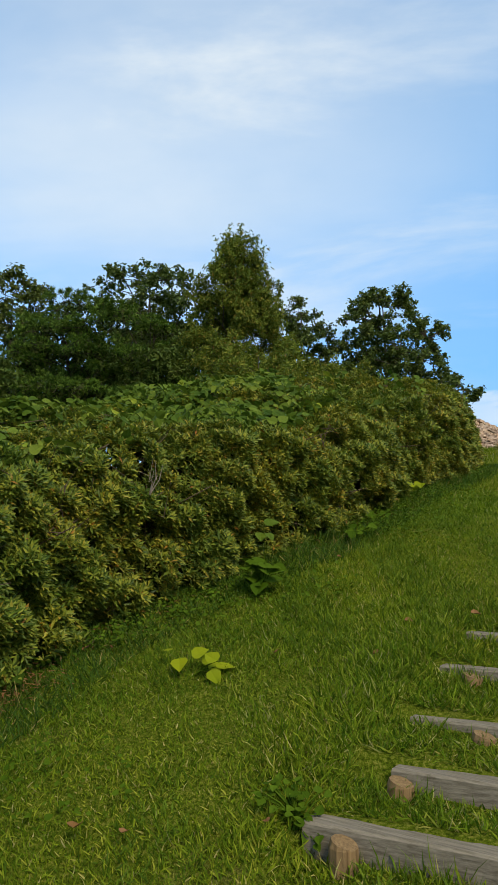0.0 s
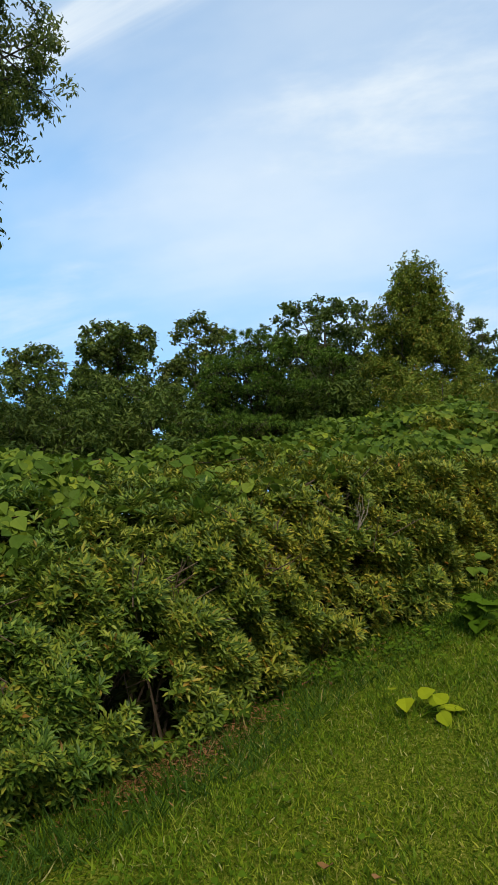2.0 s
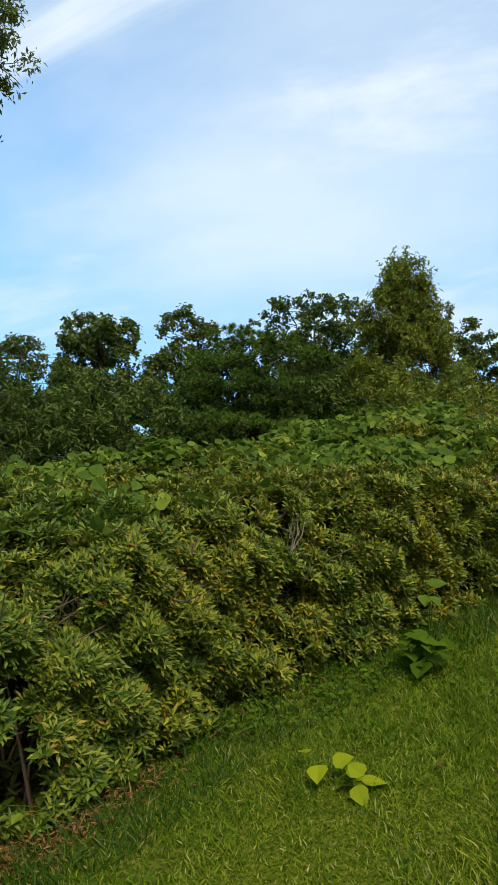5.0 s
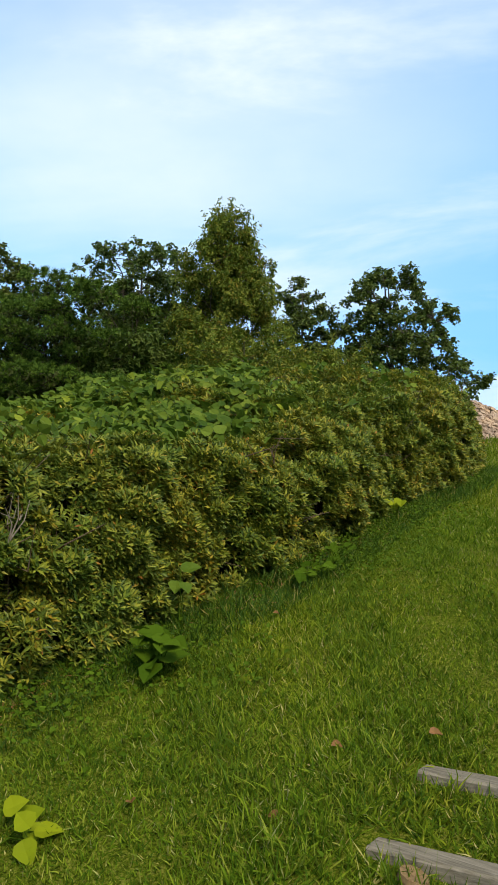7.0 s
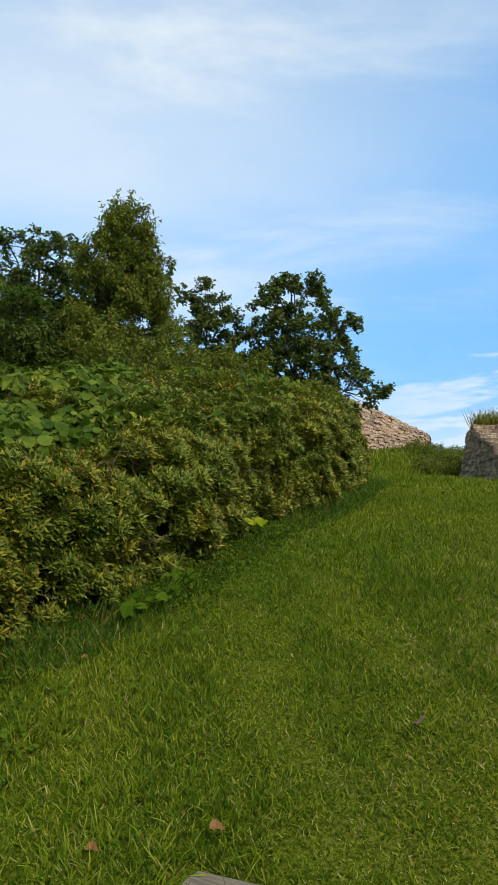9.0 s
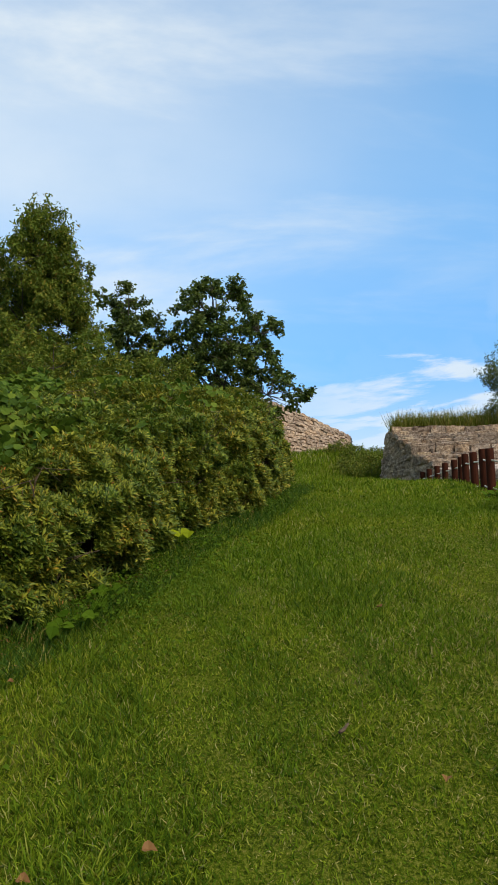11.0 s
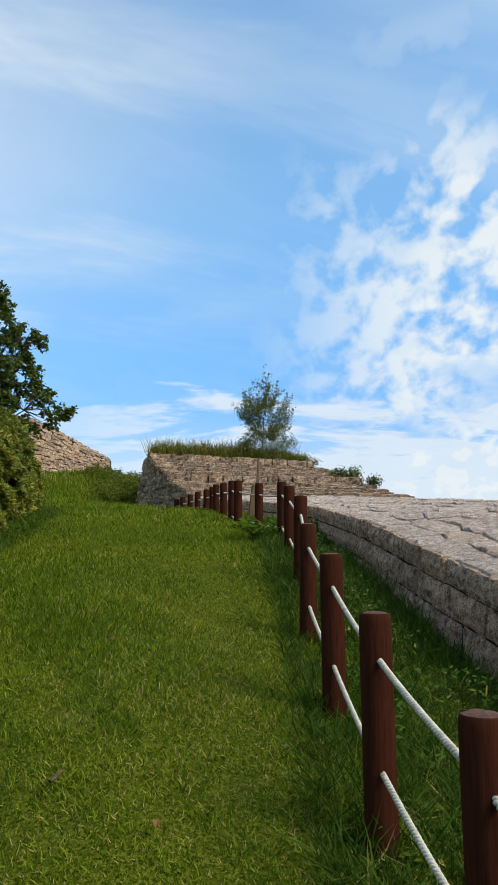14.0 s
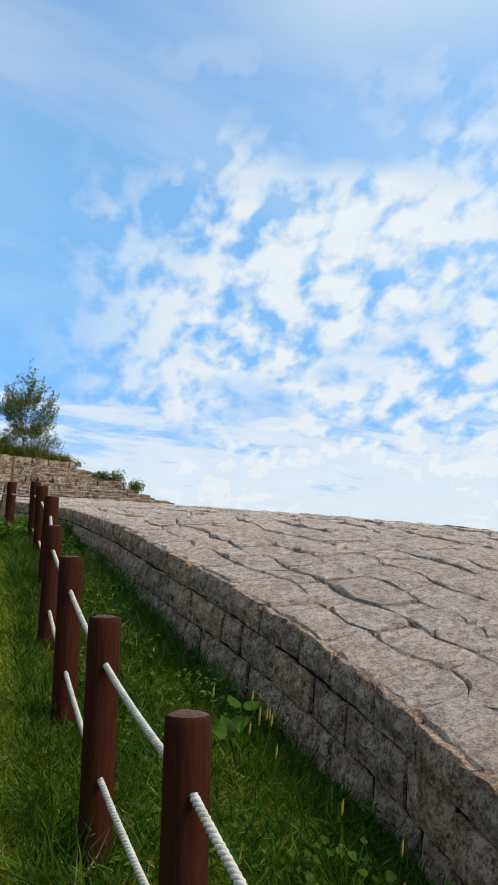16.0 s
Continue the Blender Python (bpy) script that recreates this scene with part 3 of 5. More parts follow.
def build_stepped_wall():
    """Three banked terraces of ledge stone at the head of the wall, with a rubble flank."""
    gen = np.random.default_rng(8)
    wall = new("stepped_wall")
    tagged(wall, "stepped fortress wall of layered tan stone with rubble flank", "wall", kind="structure")
    left = np.array([(-1.36, 15.7, 2.40), (-1.95, 16.75, 2.89), (-2.60, 17.9, 3.55)])
    right = np.array([(3.62, 15.6, 2.17), (2.55, 16.95, 2.81), (1.45, 18.2, 3.36)])
    foot_l, foot_r = np.array([-1.30, 15.55, 2.26]), np.array([3.7, 15.45, 2.04])
    back_l, back_r = np.array([-3.05, 22.5, 3.75]), np.array([1.5, 22.5, 3.55])
    # core body
    prof_l = [foot_l, left[0], left[1], left[2], back_l]
    prof_r = [foot_r, right[0], right[1], right[2], back_r]
    v, base = [], 1.2
    for p, q in zip(prof_l, prof_r):
        v += [p + (0.05, 0.14, -0.26), q + (0, 0.14, -0.26), np.array([p[0] + 0.02, p[1] + 0.14, base]), np.array([q[0] + 1.2, q[1], base - 1.5])]
    f = []
    for i in range(4):
        a, b = 4 * i, 4 * (i + 1)
        f += [(a, a + 1, b + 1, b), (a + 2, a, b, b + 2), (a + 1, a + 3, b + 3, b + 1)]
    f += [(2, 3, 1, 0), (16, 17, 19, 18)]
    part("core", mesh_from("core", np.array(v), np.array(f), CORE), wall, "dark earth core between the stones")
    # risers: one course of squared stones at the front of each terrace
    for k in range(3):
        a, b = left[k], right[k]
        u = 0.0
        while u < 0.995:
            du = gen.uniform(0.05, 0.13)
            e = min(u + du, 1.0)
            h = 0.16 if k else 0.13
            p, q = a + (b - a) * (u + 0.003), a + (b - a) * (e - 0.003)
            jut = gen.uniform(-0.03, 0.03)
            top = gen.uniform(-0.015, 0.02)
            fwd, bk, dn, up = np.array([0, -0.04 + jut, 0]), np.array([0, 0.22, 0]), np.array([0, 0, -h]), np.array([0, 0, top])
            lo = [p + bk + dn, q + bk + dn, q + bk + up, p + bk + up]
            hi = [p + fwd + dn, q + fwd + dn, q + fwd + up, p + fwd + up]
            part("riser_stone", rough_block("riser_stone", lo + hi, LEDGE, gen, 0.012, 0.010), wall)
            u = e
    # treads: thin stones banked up to the next riser
    spans = [(left[0], right[0], left[1] + (0, -0.02, -0.15), right[1] + (0, -0.02, -0.15)), (left[1], right[1], left[2] + (0, -0.02, -0.15), right[2] + (0, -0.02, -0.15))]
    spans.append((left[2], right[2], left[2] + (-0.10, 0.9, 0.02), right[2] + (0.0, 0.9, 0.02)))
    for k, (a, b, c, d) in enumerate(spans):
        rows = 9 if k < 2 else 2
        for r in range(rows):
            v0, v1 = r / rows, (r + 1) / rows - 0.03
            u = 0.0
            while u < 0.99:
                e = min(u + gen.uniform(0.05, 0.16), 1.0)
                def at(uu, vv):
                    return (a + (b - a) * uu) * (1 - vv) + (c + (d - c) * uu) * vv
                lift = gen.uniform(-0.03, 0.035)
                ring = [at(u + 0.002, v0 + gen.uniform(-0.03, 0.02)), at(e - 0.002, v0 + gen.uniform(-0.03, 0.02)), at(e - 0.002, v1), at(u + 0.002, v1)]
                for low, high in ((0, 3), (1, 2)):      # each row lies level and shows its front edge
                    ring[low][2] += 0.75 * (ring[high][2] - ring[low][2])
                if k < 2 or r < 2:
                    hi = [p + (0, 0, lift) for p in ring]
                    lo = [p + (0, 0.02, -0.09) for p in ring]
                    part("tread_stone", rough_block("tread_stone", lo + hi, LEDGE, gen, 0.008, 0.007), wall)
                u = e
    # flank of rubble, seen from the path
    feet = [np.array([-1.30, 15.55]), np.array([-1.55, 15.9]), np.array([-2.2, 16.9]), np.array([-2.9, 18.1]), np.array([-3.35, 19.2])]
    tops = [2.30, 2.42, 2.92, 3.55, 3.60]
    length = np.concatenate([[0], np.cumsum([np.linalg.norm(feet[i + 1] - feet[i]) for i in range(4)])])
    z = 1.45
    while z < 3.6:
        h = gen.uniform(0.12, 0.20)
        s = gen.uniform(0, 0.2)
        while s < length[-1] - 0.1:
            w = gen.uniform(0.16, 0.36)
            e = min(s + w, length[-1])
            ceil = np.interp((s + e) / 2, length, tops)
            if z < ceil - 0.05:
                zt = min(z + h - 0.012, ceil)
                def spot(ss, zz, o):
                    x = np.interp(ss, length, [p[0] for p in feet])
                    y = np.interp(ss, length, [p[1] for p in feet])
                    lean = 0.16 * (zz - 1.45)
                    return np.array([x - 0.86 * o + lean, y - 0.5 * o + 0.03, zz])
                o = gen.uniform(0.0, 0.05)
                lo = [spot(e - 0.01, z, -0.15), spot(s, z, -0.15), spot(s, zt, -0.15), spot(e - 0.01, zt, -0.15)]
                hi = [spot(e - 0.01, z, o), spot(s, z, o), spot(s, zt, o), spot(e - 0.01, zt, o)]
                part("rubble_stone", rough_block("rubble_stone", lo + hi, RUBBLE, gen, 0.025, 0.02), wall)
            s = e
        z += h
    return wall


build_stepped_wall()


def build_far_bank():
    """The dry-stone bank beyond the crest, falling to its end by the path."""
    gen = np.random.default_rng(9)
    bank = new("stone_bank")
    tagged(bank, "distant sloping bank of tan dry-laid stone", "wall", kind="structure")
    e0 = np.array([0.79, 0.35])

    def spot(az, el, d):
        a = radians(az)
        return np.array([e0[0] + d * math.sin(a), e0[1] + d * math.cos(a), 0.885 + d * math.tan(radians(el))])

    def crest(az):
        return np.interp(az, [-26, -20, -17.6, -14.05], [11.4, 10.8, 9.75, 7.95])

    d0, d1 = 29.0, 32.0
    azs = np.arange(-26, -13.95, 0.25)
    rings = [[spot(a, 5.2, d0) for a in azs], [spot(a, 5.2 + 0.02, d0 + 0.1) for a in azs], [spot(a, max(crest(a) - 0.15, 5.3), d1) for a in azs], [spot(a, 4.5, d1 + 3) for a in azs]]
    v = np.array(rings).reshape(-1, 3)
    m = len(azs)
    f = [(r * m + i, r * m + i + 1, (r + 1) * m + i + 1, (r + 1) * m + i) for r in range(3) for i in range(m - 1)]
    f += [(m - 1, 4 * m - 1, 3 * m - 1, 2 * m - 1)]
    part("core", mesh_from("core", v, [np.array(f)], CORE), bank, "dark gaps between the stones")
    rows = 16
    for r in range(rows):
        a = -22.0 + gen.uniform(0, 0.4)
        while a < -14.1:
            w = gen.uniform(0.35, 0.95)
            b = min(a + w, -14.08)
            def at(az, t):
                lo_el, hi_el = 5.6, max(crest(az), 5.7)
                return spot(az, lo_el + (hi_el - lo_el) * t, d0 + (d1 - d0) * t)
            t0, t1 = r / rows, (r + 1) / rows - 0.008
            jut = gen.uniform(0, 0.12)
            ring = [at(a + 0.02, t0), at(b - 0.02, t0), at(b - 0.02, t1), at(a + 0.02, t1)]
            hi = [p + (0, -jut, 0.05) for p in ring]
            lo = [p + (0, 0.25, -0.1) for p in ring]
            part("bank_stone", rough_block("bank_stone", lo + hi, LEDGE, gen, 0.03, 0.02), bank)
            a = b
    return bank


build_far_bank()

# ---- rope fence ----
NEAR_POSTS = ((1.40, 1.22, 0.35), (1.286, 2.086, 0.555), (1.157, 3.005, 0.713), (1.057, 3.96, 0.929), (0.975, 5.10, 1.135), (0.947, 6.30, 1.427), (0.853, 7.45, 1.63), (0.77, 8.5, 1.785))
FAR_POSTS = ((-2.0, 6.2), (-3.7, 6.4), (-4.2, 6.4), (-4.9, 6.2), (-5.5, 6.1), (-5.8, 5.9), (-6.3, 5.7), (-7.0, 5.5), (-7.6, 5.3), (-8.2, 5.1), (-8.7, 4.9), (-9.1, 4.6), (-9.5, 4.4), (-9.9, 4.25), (-10.3, 4.1), (-10.65, 3.95))


def post_places():
    places = [np.array(p) for p in NEAR_POSTS]
    for k, (az, el) in enumerate(FAR_POSTS):
        d = 9.2 + 0.66 * k
        places.append(np.array([0.79 + d * math.sin(radians(az)), 0.35 + d * math.cos(radians(az)), 0.885 + d * math.tan(radians(el))]))
    # the fence also runs on downhill
    first, second = places[0], places[1]
    for k in range(1, 4):
        places.insert(0, first + (first - second) * k + np.array([0, 0, 0]))
    return places


def post_mesh(gen, height, radius):
    rings, sides = [], 14
    prof = [(-height, radius * 1.02), (-height * 0.5, radius), (-0.03, radius * 0.99), (-0.008, radius * 0.97), (0.0, radius * 0.90)]
    ang = np.arange(sides) * 2 * math.pi / sides
    wob = 1 + 0.02 * np.sin(ang * 2 + gen.uniform(0, 6)) + 0.012 * np.sin(ang * 5 + gen.uniform(0, 6))
    for z, r in prof:
        rings.append(np.stack([np.cos(ang) * r * wob, np.sin(ang) * r * wob, np.full(sides, z)], -1))
    v = np.concatenate(rings)
    i, j = np.meshgrid(np.arange(len(prof) - 1), np.arange(sides), indexing="ij")
    k = (j + 1) % sides
    f = np.stack([i * sides + j, i * sides + k, (i + 1) * sides + k, (i + 1) * sides + j], -1).reshape(-1, 4)
    return mesh_from("shaft", v, f, POST, True)


def cap_mesh(gen, radius):
    sides = 14
    ang = np.arange(sides) * 2 * math.pi / sides
    ring = np.stack([np.cos(ang) * radius * 0.91, np.sin(ang) * radius * 0.91, np.full(sides, -0.002)], -1)
    inner = np.stack([np.cos(ang) * radius * 0.5, np.sin(ang) * radius * 0.5, gen.uniform(0.003, 0.007, sides)], -1)
    v = np.concatenate([ring, inner, [[0, 0, 0.006]]])
    f4 = [(i, (i + 1) % sides, sides + (i + 1) % sides, sides + i) for i in range(sides)]
    f3 = [(sides + i, sides + (i + 1) % sides, 2 * sides) for i in range(sides)]
    return mesh_from("cap", v, [np.array(f4), np.array(f3)], POST_TOP)


def strand_rope(a, b, sag, radius, strands=3, turns=14.0, steps=90):
    """A laid rope of three twisted strands, hanging a little."""
    t = np.linspace(0, 1, steps)
    mid = a[None] * (1 - t)[:, None] + b[None] * t[:, None]
    mid[:, 2] -= sag * 4 * t * (1 - t)
    d = unit(b - a)
    side = unit(np.cross(d, [0, 0, 1.0]))
    up = np.cross(side, d)
    paths = []
    for k in range(strands):
        ph = t * turns * 2 * math.pi + k * 2 * math.pi / strands
        paths.append((mid + radius * 0.52 * (np.cos(ph)[:, None] * side + np.sin(ph)[:, None] * up), np.full(steps, radius * 0.56)))
    return paths


def build_fence():
    gen = np.random.default_rng(3)
    fence = new("rope_fence")
    tagged(fence, "red-brown wooden post fence strung with two white ropes", "fence")
    places = post_places()
    radius = 0.056
    for n, p in enumerate(places):
        height = max(0.95, p[2] - float(land_z(p[0], p[1])) + 0.3)
        shaft = part("post", post_mesh(gen, height, radius), fence)
        shaft.matrix_basis = pose(p[0], p[1], p[2], gen.uniform(-0.8, 0.8), gen.uniform(-0.8, 0.8), gen.uniform(0, 360))
        part("end_grain", cap_mesh(gen, radius), shaft, "worn pale end grain on the post's top")
    for n in range(len(places) - 1):
        a, b = places[n], places[n + 1]
        near = n < 12
        for drop, sag in ((0.148, 0.012), (0.512, 0.012)):
            p, q = a - (0, 0, drop), b - (0, 0, drop)
            gap = np.linalg.norm(q - p)
            d = (q - p) / gap
            p, q = p + d * 0.035, q - d * 0.035
            v, f = tubes(strand_rope(p, q, sag, 0.0112 if near else 0.013, turns=gap / 0.058, steps=max(12, int(gap * (95 if near else 26)))), 6 if near else 4)
            part("rope", mesh_from("rope", v, f, ROPE, True), fence, "white twisted three-strand rope")
    return fence


build_fence()


def build_stake():
    d, az, el = 10.2, -2.1, 8.1
    top = np.array([0.79 + d * math.sin(radians(az)), 0.35 + d * math.cos(radians(az)), 0.885 + d * math.tan(radians(el))])
    foot = np.array([top[0] - 0.10, top[1] - 0.05, float(land_z(top[0] - 0.1, top[1])) - 0.1])
    thing = new("wooden_stake")
    tagged(thing, "old leaning wooden stake with a split brace beside the fence", "stake")
    mid = foot + (top - foot) * 0.62
    v, f = tubes([([foot, foot + (mid - foot) * 0.5, mid], [0.075, 0.07, 0.062])], 5)
    part("board", mesh_from("board", v, f, STAKE), thing)
    v, f = tubes([([foot + (0.05, 0, 0.2), mid + (0.03, 0.0, -0.1), top], [0.035, 0.03, 0.014])], 5)
    part("pole", mesh_from("pole", v, f, STAKE), thing)


build_stake()

# ---- timber steps ----


def build_steps():
    gen = np.random.default_rng(4)
    for i, y in enumerate(STEP_Y):
        step = new("timber_step")
        tagged(step, "weathered grey squared-timber step edge held by round pegs", "step", "timber steps up the slope")
        x0, x1 = STEP_LEFT[i], STEP_X[1] + gen.uniform(-0.05, 0.05)
        top = step_top(i)
        n = 14
        xs = np.linspace(x0, x1, n)
        skew = gen.uniform(-0.01, 0.01)
        wave = 0.0015 * np.sin(xs * 5 + i)
        ring = []
        for k, x in enumerate(xs):
            yy = y + (STEP_SKEW + skew) * (x - STEP_X[0])
            zz = top - 0.0711 * 0.4 * x + wave[k]
            ring.append([(x, yy, zz - 0.16), (x, yy, zz - 0.008), (x, yy + 0.008, zz), (x, yy + 0.092, zz - 0.001), (x, yy + 0.10, zz - 0.01), (x, yy + 0.10, zz - 0.16)])
        v = np.array(ring)
        f4 = [(a * 6 + b, a * 6 + (b + 1) % 6, (a + 1) * 6 + (b + 1) % 6, (a + 1) * 6 + b) for a in range(n - 1) for b in range(6)]
        ends = [tuple(range(5, -1, -1)), tuple((n - 1) * 6 + b for b in range(6))]
        part("beam", mesh_from("beam", v.reshape(-1, 3), [np.array(f4), np.array(ends)], TIMBER), step)
        for x in (x0 + (0.16, 0.16, 0.05, 0.30, 0.16, 0)[i], x1 - 0.2)[: 2 if i < 5 else 0]:
            zz = top - 0.0711 * 0.4 * x
            px, py = x, y - 0.048 + STEP_SKEW * (x - STEP_X[0])
            v, f = tubes([([(px, py, zz - 0.35), (px, py, zz - 0.035), (px + 0.004, py, zz - 0.022)], [0.047, 0.047, 0.043])], 10)
            cap = np.array([v[-10:].mean(0)])
            fan = np.array([(len(v) - 10 + k, len(v) - 10 + (k + 1) % 10, len(v)) for k in range(10)])
            part("peg", mesh_from("peg", np.concatenate([v, cap]), [f, fan], PEG), step, "round sawn peg driven in front of the beam")


build_steps()

# ---- shrubs and vines ----


def hedge_top(back, y):
    """Height of the hedge over the ground, by the distance behind its front."""
    h = np.interp(back, [0.0, 0.06, 0.15, 0.30, 0.7, 1.4, 2.2, 3.6], [0.40, 0.66, 0.86, 1.00, 1.13, 1.30, 1.42, 1.40])
    swell = 0.06 * np.sin(y * 2.7 + 0.6) + 0.05 * np.sin(y * 5.9 + back * 3.1) + 0.05 * np.sin(y * 1.1 + 2)
    steep = smooth(y, 0.4, 1.1) * smooth(y, 3.2, 2.6) + smooth(y, 5.2, 6.0)
    h = h + 0.12 * steep * np.exp(-((back - 0.45) / 0.4) ** 2) - 0.05 * smooth(back, 0.9, 1.8)
    h = h + (0.10 * smooth(y, 1.2, -0.5) - 0.18 * np.exp(-((y - 4.0) / 2.1) ** 2) + 0.09 * smooth(y, 6.2, 8.0)) * smooth(back, 0.05, 0.8)
    end = smooth(y, 11.3, 9.9)
    return (h + swell * smooth(back, 0.1, 0.8)) * (0.35 + 0.65 * end)


HOLLOWS = ((0.22, 0.40, 0.20), (0.36, 0.26, 0.14), (4.38, 0.34, 0.10), (2.95, 0.22, 0.12), (5.9, 0.3, 0.10))     # (y, height, size) of gaps in the face


def rosettes(at, axis, gen, leaf, count=7, outline=LEAF, faces=LEAF_F):
    """Whorls of narrow leaves at shoot tips."""
    n = len(at)
    ref = unit(np.cross(axis, gen.normal(size=(n, 3))))
    other = np.cross(axis, ref)
    sets = []
    for k in range(count):
        ang = k * 2 * math.pi / count + gen.uniform(-0.4, 0.4, n)
        rise = gen.uniform(0.15, 0.95, n)
        radial = np.cos(ang)[:, None] * ref + np.sin(ang)[:, None] * other
        along = unit(radial + axis * rise[:, None])
        sets.append(scatter(outline, faces, at + axis * gen.uniform(-0.02, 0.012, n)[:, None], along, axis, leaf * gen.uniform(0.7, 1.25, n)))
    return sets


def build_hedge():
    gen = np.random.default_rng(21)
    # one shrub about every 0.95 m along the front; each keeps to its own stretch
    ys = np.arange(-3.2, 11.0, 0.95)
    for k, y0 in enumerate(ys):
        shrub = new("azalea_shrub")
        tagged(shrub, "dense dark green azalea shrub with yellowing narrow leaves", "shrub", "azalea shrubs in the hedge")
        near = -0.8 < y0 < 7.5
        n = 3400 if near else 1500
        half = 0.56
        # face, from the foot to the shoulder
        y = y0 + gen.uniform(-half, half, n)
        t = gen.uniform(0, 1, n) ** 0.9
        shoulder = hedge_top(np.full(n, 0.28), y)
        face_at = np.stack([hedge_front(y) - 0.03 - 0.20 * t ** 2.5, y, 0.05 + t * (shoulder - 0.05)], -1)
        # top, from the shoulder back into the hedge
        m = int(n * 0.75)
        yt = y0 + gen.uniform(-half, half, m)
        back = 0.22 + 2.2 * gen.uniform(0, 1, m) ** 1.5
        top_at_ = np.stack([hedge_front(yt) - back, yt, hedge_top(back, yt)], -1)
        p = np.concatenate([face_at, top_at_])
        upper = np.arange(len(p)) >= n
        lump = 0.080 * ripple(p, 1.5, 90 + k) + 0.065 * ripple(p, 3.6, 190 + k) + 0.045 * ripple(p, 7.0, 290 + k)
        lump += 0.05 * np.cos((p[:, 1] - y0) / half * math.pi * 0.5) - 0.03
        sink = -np.abs(gen.normal(0, 0.032, len(p)))
        p[:, 0] += np.where(upper, 0.2, 0.95) * lump + np.where(upper, 0, sink)
        p[:, 2] += np.where(upper, 0.65, 0.12) * lump + np.where(upper, sink, 0)
        keep = gen.uniform(0, 1, len(p)) < np.clip(0.72 + 6.5 * (lump + 0.03), 0.06, 1.0)
        ragged = 0.9 + 0.75 * ripple(p, 4.5, 17)
        for hy, hz, size in HOLLOWS:
            keep &= upper | (((p[:, 1] - hy) / size) ** 2 + ((p[:, 2] - hz) / (size * 1.1)) ** 2 > ragged)
        keep &= ~((p[:, 2] < 0.16) & (gen.uniform(0, 1, len(p)) < 0.45))
        p, upper, lump = p[keep], upper[keep], lump[keep]
        p[:, 2] = np.maximum(p[:, 2], 0.04) + land_z(p[:, 0], p[:, 1])
        c = len(p)
        face = np.stack([np.where(upper, 0.2, 0.75) + gen.normal(0, 0.30, c), gen.normal(-0.10, 0.36, c), np.where(upper, 1.0, 0.72) + gen.normal(0, 0.25, c)], -1)
        v, f = joined(rosettes(p, unit(face), gen, 0.055 if near else 0.066, 8 if near else 7, *((LEAF, LEAF_F) if y0 < 5 else (NARROW, FLAT_F))))
        tagged(part("foliage", mesh_from("foliage", v, f, AZALEA), shrub), kind="stuff")
        # stems rising from the foot and forking outwards
        paths = []
        for _ in range(22):
            yy = y0 + gen.uniform(-0.5, 0.5)
            b = gen.uniform(0.16, 0.8)
            fx = float(hedge_front(yy)) - b
            foot = np.array([fx, yy, float(land_z(fx, yy)) - 0.03])
            tip = foot + np.array([gen.uniform(-0.1, b - 0.06), gen.uniform(-0.35, 0.35), gen.uniform(0.5, 0.95) * float(hedge_top(np.array(b), yy))])
            mid = (foot + tip) / 2 + gen.normal(0, 0.06, 3)
            paths.append(([foot, mid, tip], [0.011, 0.007, 0.003]))
            for _ in range(4):
                s = mid + (tip - mid) * gen.uniform(-0.5, 1)
                paths.append(([s, s + gen.normal(0, 0.06, 3) + (0.03, 0, 0.06), s + gen.normal(0, 0.10, 3) + (0.06, 0, 0.12)], [0.005, 0.004, 0.002]))
        v, f = tubes(paths, 4)
        tagged(part("branchwork", mesh_from("branchwork", v, f, TWIG), shrub, "bare brown forking stems"), kind="stuff")
        # inner mass of leaves, its shade painted in as a dark leaf colour
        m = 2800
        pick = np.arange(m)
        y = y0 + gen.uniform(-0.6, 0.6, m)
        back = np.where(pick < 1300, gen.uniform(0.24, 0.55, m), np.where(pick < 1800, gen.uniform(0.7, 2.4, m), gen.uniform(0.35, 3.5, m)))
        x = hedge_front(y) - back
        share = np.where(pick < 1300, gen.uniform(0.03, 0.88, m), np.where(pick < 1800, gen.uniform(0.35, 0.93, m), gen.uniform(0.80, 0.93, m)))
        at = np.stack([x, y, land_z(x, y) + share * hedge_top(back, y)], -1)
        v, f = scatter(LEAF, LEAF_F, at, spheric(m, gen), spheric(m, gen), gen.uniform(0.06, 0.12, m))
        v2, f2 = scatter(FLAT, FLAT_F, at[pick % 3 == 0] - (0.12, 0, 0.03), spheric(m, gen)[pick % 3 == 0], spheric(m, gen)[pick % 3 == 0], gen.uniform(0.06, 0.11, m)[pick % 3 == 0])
        inner = part("inner_foliage", mesh_from("inner_foliage", *joined([(v, f), (v2, f2)]), INNER), shrub, "inner leaves of the shrub, coloured dark for the shade there")
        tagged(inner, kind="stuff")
    # a bare grey fork standing out of the leaves
    fork = new("bare_branch")
    tagged(fork, "pale bare forked branch standing among the azalea leaves", "branch")
    y = 1.86
    x = float(hedge_front(y)) - 0.02
    z = float(land_z(x, y))
    foot, knot = np.array([x - 0.26, y - 0.08, z - 0.02]), np.array([x - 0.02, y, z + 0.76])
    paths = [([foot, (foot + knot) / 2 + (-0.04, 0.02, 0.02), knot], [0.011, 0.009, 0.006])]
    for dy, dz in ((0.09, 0.20), (-0.05, 0.16), (0.02, 0.22)):
        tip = knot + (0.03, dy, dz)
        paths.append(([knot, (knot + tip) / 2 + (0.01, 0.02, 0), tip], [0.005, 0.003, 0.0015]))
        for _ in range(2):
            paths.append(([(knot + tip) / 2, tip + gen.normal(0, 0.05, 3)], [0.0025, 0.001]))
